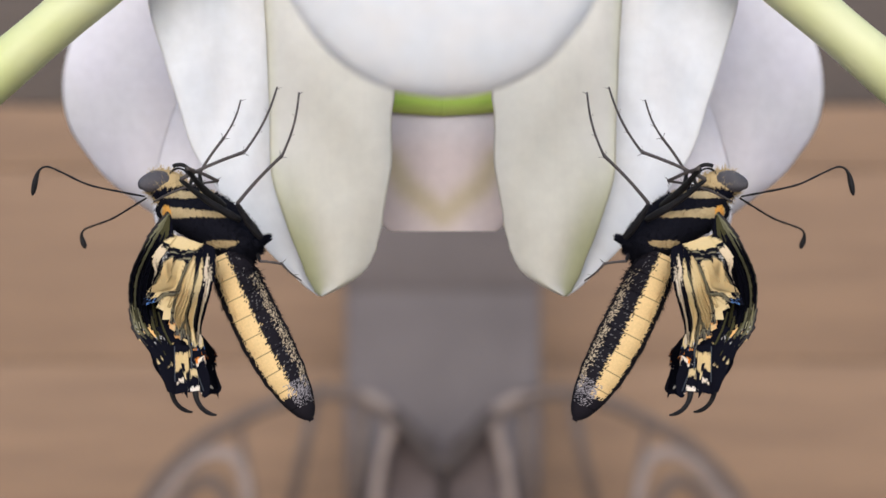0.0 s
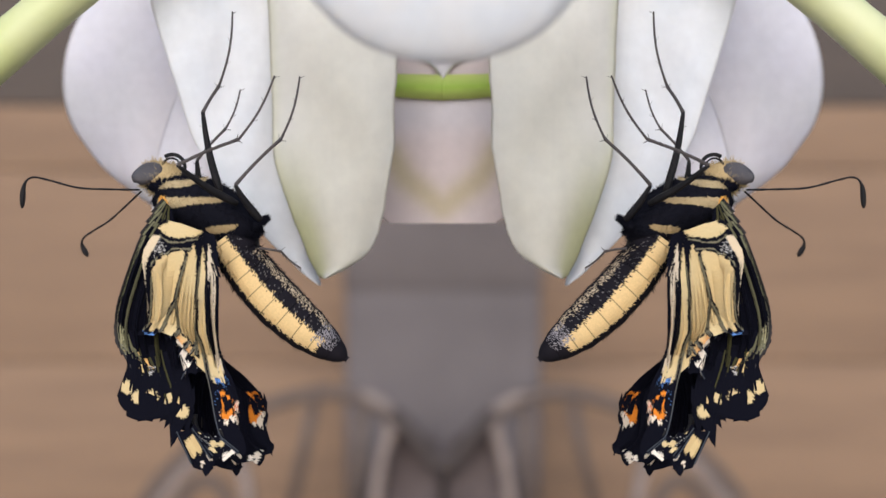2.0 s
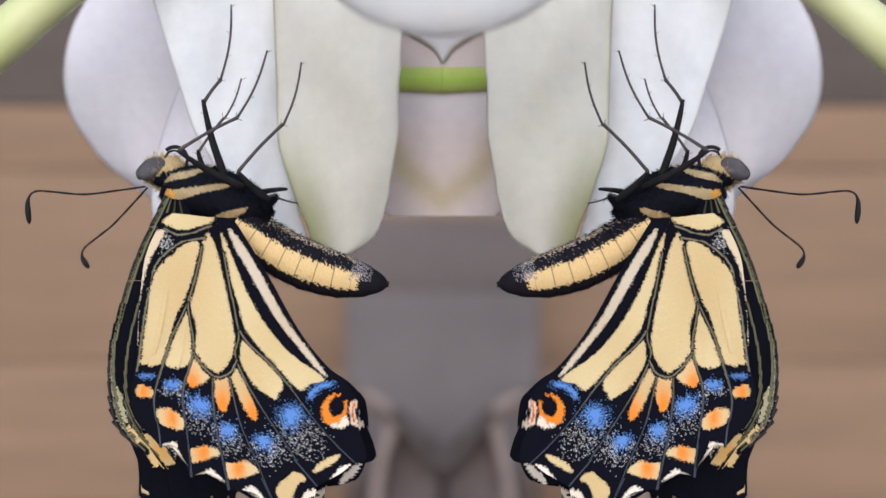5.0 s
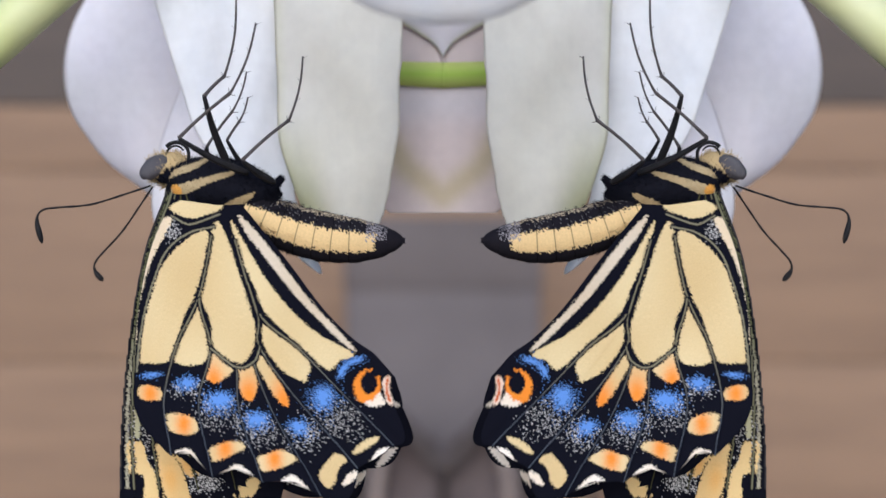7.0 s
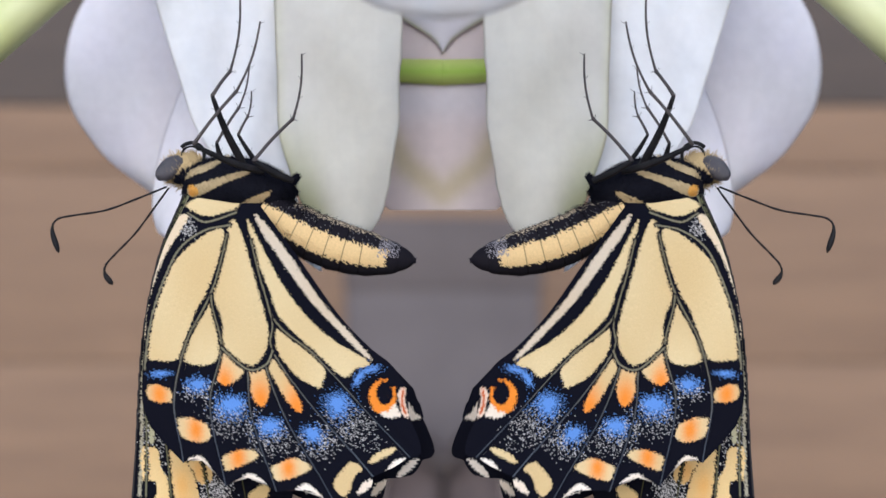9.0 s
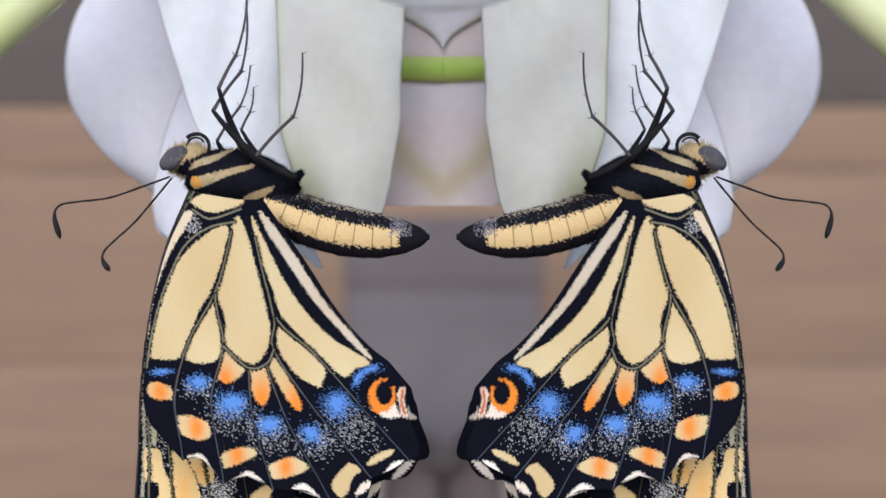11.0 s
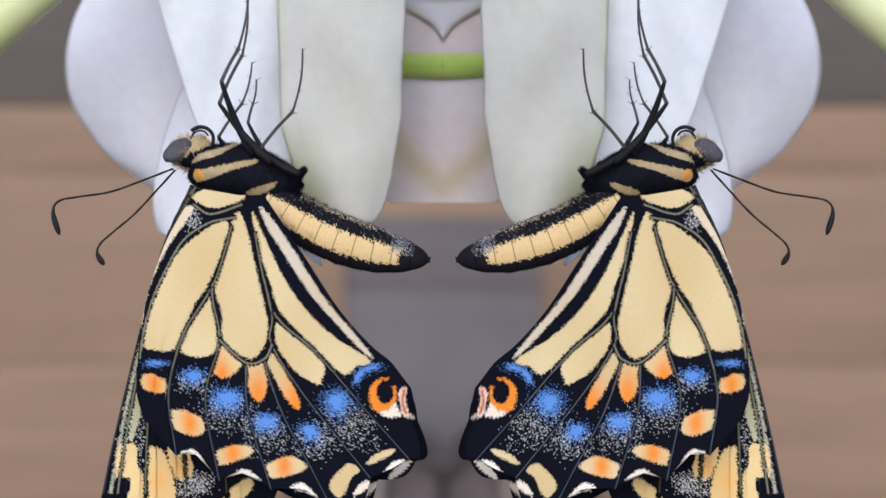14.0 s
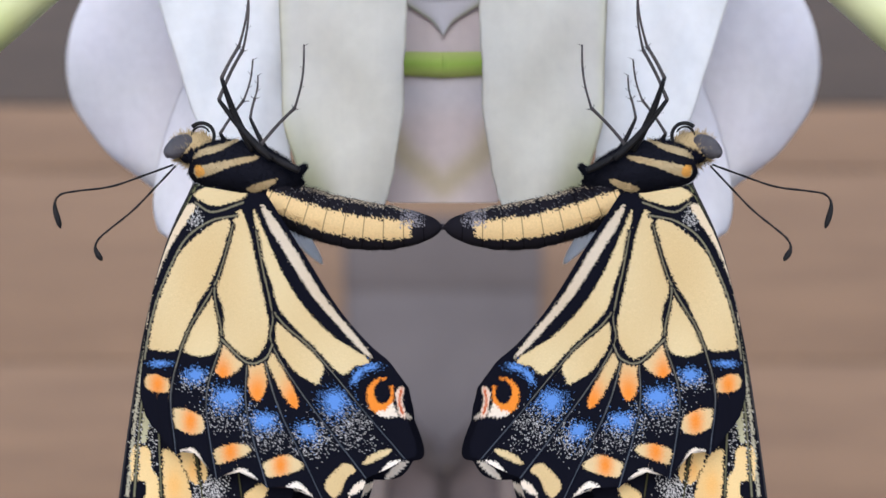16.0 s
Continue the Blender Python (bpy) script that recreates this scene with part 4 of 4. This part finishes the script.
    # legs, named by where they are rooted
    hind = [HIP_T, track([(0, 427, 362), (0.5, 428, 353), (1, 424, 340), (1.5, 424, 335), (2, 423, 330), (3, 425, 325), (4, 426, 318), (6.5, 432, 292), (7, 437, 288), (8, 450, 293), (9, 455, 288), (11.5, 458, 275), (12.5, 460, 270), (14.5, 457, 266), (16, 458, 262)]),
            track([(0, 500, 275), (0.5, 497, 262), (1, 495, 255), (2, 495, 245), (3, 498, 235), (4, 500, 228), (6.5, 505, 210), (9, 513, 205), (12.5, 512, 195), (14.5, 510, 190), (16, 515, 185)]), FOOT_T]
    middle = [{t: on_body(478, 285, t) for t in TIMES}, track([(0, 335, 322), (0.5, 333, 315), (1, 328, 305), (1.5, 330, 300), (2.5, 332, 296), (4, 333, 290), (6.5, 325, 248), (7, 328, 250), (8, 345, 258), (9, 355, 262), (11.5, 388, 190), (14.5, 388, 182), (16, 389, 178)]),
              track([(0, 430, 268), (1, 410, 255), (2, 415, 243), (4, 415, 235), (6.5, 410, 160), (8, 415, 165), (9, 420, 160), (11.5, 415, 110), (14.5, 420, 85), (16, 421, 80)]),
              track([(0, 478, 172), (0.5, 480, 160), (1, 480, 150), (2, 480, 140), (3, 482, 132), (4, 483, 120), (6.5, 452, 40), (8, 455, 40), (9, 455, 46), (11.5, 432, -5), (14.5, 433, -20), (16, 434, -25)])]
    front = [{t: on_body(445, 270, t) for t in TIMES}, track([(0, 352, 305), (0.5, 352, 300), (1, 357, 207), (2, 360, 200), (4, 365, 185), (6.5, 370, 180), (8, 386, 178), (9, 388, 178), (11.5, 400, 162), (14.5, 402, 150), (16, 402, 146)]),
             track([(0, 376, 318), (0.5, 380, 310), (1, 385, 145), (2, 380, 148), (4, 383, 140), (6.5, 386, 130), (9, 400, 120), (11.5, 415, 90), (16, 418, 78)]),
             track([(0, 352, 330), (0.5, 355, 325), (1, 412, 30), (2, 412, 18), (4, 413, -2), (6.5, 416, 0), (9, 425, -15), (11.5, 434, -30), (16, 436, -45)])]
    far_a = [{t: on_body(410, 270, t) for t in TIMES}, track([(0, 352, 303), (1, 352, 292), (4, 350, 272), (6.5, 365, 265), (8, 387, 258), (14.5, 393, 245), (16, 396, 240)]),
             track([(0, 398, 242), (1, 395, 235), (4, 400, 210), (6.5, 405, 200), (8, 420, 190), (14.5, 425, 180), (16, 427, 175)]), track([(0, 421, 184), (1, 422, 170), (4, 425, 144), (6.5, 432, 133), (8, 437, 125), (14.5, 447, 108), (16, 448, 102)])]
    far_b = [{t: on_body(490, 300, t) for t in TIMES}, track([(0, 470, 462), (2, 468, 440), (4, 478, 425), (6.5, 405, 257), (8, 425, 247), (14.5, 440, 215), (16, 442, 208)]),
             track([(0, 505, 468), (2, 502, 446), (4, 508, 428), (6.5, 420, 215), (8, 435, 210), (14.5, 447, 180), (16, 449, 174)]), track([(0, 521, 487), (2, 520, 465), (4, 522, 448), (6.5, 438, 172), (8, 443, 165), (14.5, 452, 148), (16, 454, 142)])]
    leg(root, mirror, far_b, 3.4, 0.0045, 0.0)
    leg(root, mirror, hind, 4.2, -0.0012, 0.0)
    leg(root, mirror, middle, 4.2, -0.0016, 0.0)
    leg(root, mirror, front, 4.3, -0.0004, 0.0)
    leg(root, mirror, far_a, 3.6, 0.004, 0.0)
    return root


ROOTS = [(butterfly(False), False), (butterfly(True), True)]
even = lambda n, a=0.0: [a + (1 - a) * k / n for k in range(n + 1)]
wing("forewing_panel", FORE_LINES, even(20), [3, 3, 3, 3, 3], FORE_WARP, fore_pigment, fore_relief, [10] * 5, -0.0022, -0.9, 1.7, 0.0, None, ROOTS, "black forewing panel with cream spots")
wing("far_hindwing_panel", HIND_LINES, even(10, 0.6), [2] * 8, FAR_WARP, far_pigment, hind_relief, [6, 12, 12, 12, 32, 16, 30, 2], 0.0045, 0.3, 1.8, 0.5, None, ROOTS, "panel of the far hindwing behind the body")
wing("hindwing_panel", HIND_LINES, even(30)[:29] + [1.0], [4, 4, 4, 4, 4, 4, 3, 2], HIND_WARP, hind_pigment, hind_relief, [4, -25, -21, -13, 32, 2, 30, 2], -0.0042, 0.45, 1.4, 0.25, (0.66, 0.935, 0.36, ((0, 1, 1.5, 2, 2.5), (1, 1, 0.9, 0.6, 0))), ROOTS, "cream hindwing panel with black veins, blue dust and orange spots")


def tail(root, mirror, offset, warp, d, start):
    """The slim tail of a hindwing, curled like a hook when the wing is still soft."""
    f = np.linspace(0, 1, 22)
    v = np.c_[27 * (1 - np.cos(f * 1.9)), 5 * np.sin(f * 5), 46 * np.sin(f * 1.6)]
    path = np.c_[v[:, 0] * U, -v[:, 1] * U, -v[:, 2] * U]
    vv, ff = tube(path, U * np.interp(f, (0, 0.3, 0.75, 1), (6, 4.2, 3.8, 1.5)), 10)
    ob = mesh_object("wing_tail", vv, ff, CHITIN, root, "curled black hindwing tail", None, mirror)
    rows = []
    for t in TIMES:
        p = warp[t](np.array([[612.0, 880.0]]))[0] + offset
        if t <= 4:
            p = np.array(start) + (np.interp(t, EARLY, (0, 4, 6, 20, 40, 75, 95, 120, 140)), np.interp(t, EARLY, (0, 0, 0, 10, 50, 85, 105, 130, 130)))
        rows.append((t, BODY_INV[t] @ Matrix.Translation(at(*p, d))))
    keyed(ob, rows, mirror)


for root, mirror in ROOTS:
    tail(root, mirror, (0, 0), HIND_WARP, -0.0038, (346, 688))
    tail(root, mirror, (-42, -2), FAR_WARP, 0.0, (304, 684))


# ---- the orchid ----
MILK, FROST, LILAC, SAND, LIME, BLUSH, OCHRE = (np.array(c) for c in ((0.90, 0.90, 0.91), (0.86, 0.89, 0.93), (0.90, 0.88, 0.94), (0.82, 0.80, 0.72), (0.74, 0.75, 0.45), (0.82, 0.73, 0.73), (0.64, 0.56, 0.37)))


def petal(name, left, right, depth_fn, tint, parent, mirror, label="", thick=0.0006, n=64, m=40, cup=0.0, wave=0.0008, frill=0.0):
    """A fleshy petal between two edge lines on the sheet, cupped and wavy, with real thickness. tint(x, y, s, w) gives
    its colour.
    """
    a, b = spline(left, n), spline(right, n)
    verts, cols = [], []
    for side in (0, 1):
        for i in range(n):
            s = i / (n - 1)
            for j in range(m):
                w = j / (m - 1)
                x, y = a[i] * (1 - w) + b[i] * w
                x += frill * (w ** 4) * (noise.noise((s * 11, 3, 1)) + 0.5 * noise.noise((s * 29, 3, 1))) - frill * ((1 - w) ** 4) * noise.noise((s * 9, 5, 2))
                e = math.sin(math.pi * w) ** 0.5 if 0 < w < 1 else 0
                d = depth_fn(s, w) + cup * (1 - (2 * w - 1) ** 2) + wave * (noise.noise((x / 90, y / 150, 4)) + 0.2 * noise.noise((x / 38 + y / 90, y / 110, 8)))
                d += (thick * 0.5 * e) * (1 if side else -1)
                verts.append(tuple(at(x, y, d)))
                vein = 1 - 0.022 * max(0, noise.noise((w * 34 + 0.6 * noise.noise((s * 5, w * 3, 0)), s * 2.2, 5))) - 0.03 * abs(noise.noise((x / 60, y / 60, 2)))
                cols.append(np.clip(tint(x, y, s, w) * vein, 0, 0.95))
    f = grid_faces(n, m)
    k = n * m
    rim = [j for j in range(m)] + [r * m + m - 1 for r in range(1, n)] + [(n - 1) * m + j for j in range(m - 2, -1, -1)] + [r * m for r in range(n - 2, 0, -1)]
    faces = f + [tuple(q + k for q in reversed(g)) for g in f] + [(p2, p1, p1 + k, p2 + k) for p1, p2 in zip(rim, rim[1:] + rim[:1])]
    return mesh_object(name, verts, faces, PETAL, parent, label, np.array(cols), mirror)


def shift_rows(rows, d=0.0):
    k = U * (1 + d / REACH)
    return [(t, Matrix.Translation((dx * k, 0, -dy * k))) for t, dx, dy in rows]


def blend(a, b, f):
    f = min(1.0, max(0.0, f))
    return a * (1 - f) + b * f


def fore_tint(x, y, s, w):
    ridge = math.exp(-((w - 0.10) / 0.18) ** 2) * min(1.0, max(0.0, (s - 0.45) / 0.25)) + 0.35 * math.exp(-(w / 0.06) ** 2)
    return blend(blend(MILK, SAND, 0.5 + 0.8 * math.sin(math.pi * min(1, w)) * s + 0.3 * w), LIME, 0.85 * ridge) * 0.96


def mid_tint(x, y, s, w):
    return blend(MILK, FROST, 0.4 + 0.6 * noise.noise((x / 70, y / 110, 1)) + 0.4 * s)


def wall_tint(x, y, s, w):
    v = np.array([(690, 285), (718, 330), (784, 382), (850, 330), (878, 285)], float)
    d = distance_to(np.array([[x, y]]), v)[0]
    return blend(blend(BLUSH, LILAC * 0.9, 0.7 * math.exp(-((y - 215) / 40) ** 2)), OCHRE, 0.8 * math.exp(-(d / 24) ** 2))


def orchid():
    root = new("orchid_flower")
    tagged(root, "drooping white orchid flower with broad waxy petals and a cream lip", "flower")
    RISE = [(t, FOOT_T[t][0] - FOOT_T[0][0], FOOT_T[t][1] - FOOT_T[0][1]) for t in TIMES]
    # lavender cast of the light on the white rear sepals, put into their colour
    lilac_cast = lambda x, y, s, w: blend(LILAC, MILK, 0.4 * noise.noise((x / 80, y / 80, 7)) + 0.2)
    for mirror in (False, True):
        far = petal("petal", [(260, -160), (175, -20), (125, 70), (109, 150), (120, 220), (152, 273), (190, 318), (245, 360), (300, 400)], [(420, -160), (430, 0), (430, 120), (430, 220), (420, 300), (390, 380), (330, 415)], lambda s, w: 0.030 + 0.004 * s, lilac_cast, root, mirror, "rounded white sepal", cup=-0.003)
        keyed(far, shift_rows([(0, 0, 0), (2, 1, -12), (4, 2, -20), (9, 4, -32), (16, 6, -42)], 0.03), mirror)
        small = petal("petal", [(320, 150), (292, 220), (270, 300), (262, 370), (270, 415), (285, 430)], [(460, 150), (460, 230), (450, 320), (400, 390), (330, 425), (300, 434)], lambda s, w: 0.024, lilac_cast, root, mirror, "small white back petal", cup=-0.003)
        keyed(small, shift_rows([(0, 10, -10), (4, 6, -20), (9, 8, -10), (16, 10, -12)]), mirror)
        mid = petal("petal", [(245, -200), (262, 0), (300, 140), (345, 270), (420, 385), (500, 470), (562, 524)], [(520, -200), (510, 0), (505, 140), (505, 260), (520, 380), (545, 465), (568, 524)], lambda s, w: 0.0125 + 0.0025 * w, mid_tint, root, mirror, "white inner petal with a folded edge", cup=-0.0006, wave=0.0014, frill=4)
        keyed(mid, shift_rows([(t, x * 0.3, y * 0.62) for t, x, y in RISE]), mirror)
        fore = petal("petal", [(460, -200), (468, 0), (474, 150), (482, 310), (515, 420), (548, 500), (566, 524)], [(720, -200), (705, 0), (698, 150), (692, 290), (672, 420), (640, 486), (572, 525)], lambda s, w: 0.011 - 0.002 * w, fore_tint, root, mirror, "cream tinged front petal", cup=-0.0014, wave=0.0012, frill=4)
        keyed(fore, shift_rows([(t, x * 1.6, y * 1.0) for t, x, y in RISE]), mirror)
        band = petal("green_band", [(640, 140), (660, 152), (700, 158), (786, 160)], [(640, 172), (660, 188), (700, 200), (786, 206)], lambda s, w: 0.0213, lambda x, y, s, w: blend(np.array((0.44, 0.64, 0.12)), np.array((0.66, 0.74, 0.26)), abs(2 * w - 1)), root, mirror, "fresh green band at the flower's throat", cup=-0.0006, thick=0.001, wave=0.0002)
        keyed(band, shift_rows([(0, 0, 0), (1, 0, -20), (2, 0, -28), (4, 0, -36), (6.5, 0, -48), (9, 0, -55), (12, 0, -62), (16, 0, -68)], 0.02), mirror)
    throat = petal("throat_wall", [(652, -90), (662, 200), (666, 280), (670, 350), (676, 395), (690, 410)], [(916, -90), (906, 200), (902, 280), (898, 350), (892, 395), (878, 410)], lambda s, w: 0.022, wall_tint, root, False, "blush pink throat with a faint ochre chevron", wave=0.0002)
    keyed(throat, shift_rows([(0, 0, 0), (1, 0, -9), (2, 0, -14), (4, 0, -23), (6.5, 0, -32), (9, 0, -38), (12, 0, -48), (16, 0, -51)], 0.022), False)
    point = petal("lip_point", [(560, 20), (640, 70), (690, 108), (735, 135), (765, 155), (784, 180)], [(1008, 20), (928, 70), (878, 108), (833, 135), (803, 155), (784, 180)], lambda s, w: 0.0211, lambda x, y, s, w: blend(LILAC * 0.86, LIME * 0.75, 0.9 * abs(2 * w - 1) ** 6), root, False, "pointed white lip tip with a yellow rim", cup=-0.0002, wave=0.0001)
    keyed(point, shift_rows([(0, 0, 0), (1, 0, -20), (2, 0, -38), (3.5, 0, -58), (7, 0, -80), (9, 0, -88), (12.5, 0, -102), (14.5, 0, -114), (16, 0, -118)], 0.018), False)
    lip_v, cols = [], []
    nu, nv = 60, 72
    for i in range(nu):
        a = math.pi * i / (nu - 1)
        for j in range(nv):
            b = 2 * math.pi * j / nv
            bump = 1 + 0.015 * noise.noise((3 * math.sin(a) * math.cos(b), 3 * math.cos(a), 3 * math.sin(b)))
            x = 784 + 285 * math.sin(a) * math.cos(b) * bump
            y = -90 + 262 * math.cos(a) * bump
            lip_v.append(tuple(at(x, y, -0.040 + (0.0035 if math.sin(b) < 0 else 0.001) * math.sin(a) * math.sin(b))))
            cols.append(blend(FROST, MILK, 0.5 + noise.noise((x / 60, y / 60, 3))))
    lip = mesh_object("lip", lip_v, grid_faces(nu, nv, close=True), PETAL, root, "swollen white lip", np.array(cols))
    keyed(lip, shift_rows([(0, 0, 0), (1, 0, -38), (2, 0, -60), (4, 0, -92), (6.5, 0, -125), (9, 0, -138), (12, 0, -160), (16, 0, -172)], -0.04), False)
    return root


def stem(mirror):
    path = sheetwise(spline([(-1500, 17650), (-1450, 9000), (-1100, 2600), (-700, 800), (-220, 312), (-60, 176), (50, 83), (147, 0), (260, -95), (420, -220), (600, -310), (770, -345)], 120), 0.006)
    v, f = tube(path, [(45.5 + 1.5 * math.sin(i * 0.25)) * U for i in range(120)], 28)
    ob = mesh_object("flower_stem", v, f, STEM, None, "", None, mirror)
    tagged(ob, "thick pale green orchid stem arching to the flower", "stem", "flower stems")
    keyed(ob, shift_rows([(0, 0, 0), (1, 0, -22), (2, 0, -36), (3, 0, -42), (4, 0, -50), (6.5, 0, -64), (9, 0, -78), (12, 0, -88), (16, 0, -98)]), mirror)


orchid()
stem(False)
stem(True)


# ---- the place behind ----
BACK = 2.9


def wall():
    wall_back = new("wall_back")
    tagged(wall_back, "weathered brown timber board wall", "wall", kind="structure")
    v, f = box(0, BACK + 0.08, 1.3, 6.0, 0.06, 2.6)
    mesh_object("backing", v, f, DARK_TIMBER, wall_back)
    unit = U * (1 + BACK / REACH)
    high = lambda y: EYE_Z - (y - 441) * unit
    edges = [-900, -420, -60, 185, 300, 640, 980, 1320, 1660, 1900]
    for k in range(len(edges) - 1):
        z0, z1 = high(edges[k + 1]), high(edges[k])
        v, f = box(0, BACK + 0.03 + 0.001 * (k % 2), (z0 + z1) / 2, 5.9, 0.03, z1 - z0 - 0.003, 0.004)
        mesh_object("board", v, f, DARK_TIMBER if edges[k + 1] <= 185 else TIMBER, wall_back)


def post():
    unit = U * (1 + (BACK - 0.5) / REACH)
    high = lambda y: EYE_Z - (y - 441) * unit
    p = new("grey_post")
    tagged(p, "broad grey painted post with a capped top", "post")
    v, f = box(0, BACK - 0.45, (high(396) + 0.0) / 2, 340 * unit, 0.2, high(396), 0.01)
    mesh_object("shaft", v, f, GREY, p)
    v, f = box(0, BACK - 0.45, high(450), 346 * unit, 0.206, 130 * unit, 0.01)
    mesh_object("cap", v, f, DARK_GREY, p)


def chair(mirror):
    d = BACK - 0.9
    c = new("garden_chair")
    tagged(c, "bronze iron garden chair with an arched spoked back", "chair", "garden chairs")
    unit = U * (1 + d / REACH)
    arch = spline([(225, 960), (262, 880), (340, 795), (450, 730), (545, 698), (610, 698), (660, 715), (692, 738)], 50)
    for name, pts, r, mat in (("back_arch", arch, 13, IRON), ("front_rim", spline([(640, 700), (682, 722), (690, 762), (672, 830), (655, 960)], 30), 11, PALE_IRON),
                              ("spoke", [(556, 705), (540, 790), (500, 960)], 11, IRON), ("spoke", [(640, 722), (636, 800), (615, 960)], 11, IRON), ("spoke", [(420, 748), (440, 850), (462, 960)], 7, IRON),
                              ("armrest", spline([(230, 960), (290, 880), (345, 815), (400, 802), (428, 830), (440, 890), (450, 980)], 30), 12, PALE_IRON), ("arm_support", spline([(310, 960), (325, 880), (370, 850), (405, 890), (415, 960)], 20), 12, IRON),
                              ("brace", spline([(690, 735), (722, 762), (755, 800), (784, 832)], 12), 15, SOOT)):
        v, f = tube(sheetwise(pts, d), [r * unit] * len(pts), 10)
        mesh_object(name, v, f, mat, c, "", None, mirror)
    shape = spline([(700, 722), (742, 762), (780, 804), (780, 960), (640, 960), (652, 840), (682, 770)], 40, closed=True)
    v = [tuple(q) for k in (0, 1) for q in sheetwise(shape, d + 0.03 + 0.02 * k)]
    n = len(shape)
    f = [tuple(range(n)), tuple(reversed(range(n, 2 * n)))] + [(j, (j + 1) % n, (j + 1) % n + n, j + n) for j in range(n)]
    mesh_object("back_panel", v, f, DARK_PANEL, c, "dark brown side panel", None, mirror)
    z = EYE_Z - (960 - 441) * unit
    v, f = box((480 - 784) * unit, d + 0.02, z - 0.02, 620 * unit, 0.4, 0.04, 0.012)
    mesh_object("seat", v, f, IRON, c, "", None, mirror)
    for x in (200, 760):
        for dy in (-0.15, 0.18):
            v, f = tube([((x - 784) * unit, d + dy, 0.0), ((x - 784) * unit, d + dy, z)], [0.014, 0.014], 10)
            mesh_object("leg", v, f, IRON, c, "", None, mirror)


def ground():
    v, f = box(0, 0, -0.05, 400, 400, 0.1, 0.01)
    ob = mesh_object("ground", v, f, DECK)
    tagged(ob, "brown timber deck floor", "floor", kind="structure")


wall()
post()
chair(False)
chair(True)
ground()


def motions():
    for ob, rows in MOVES:
        walk(ob, rows)


motions()
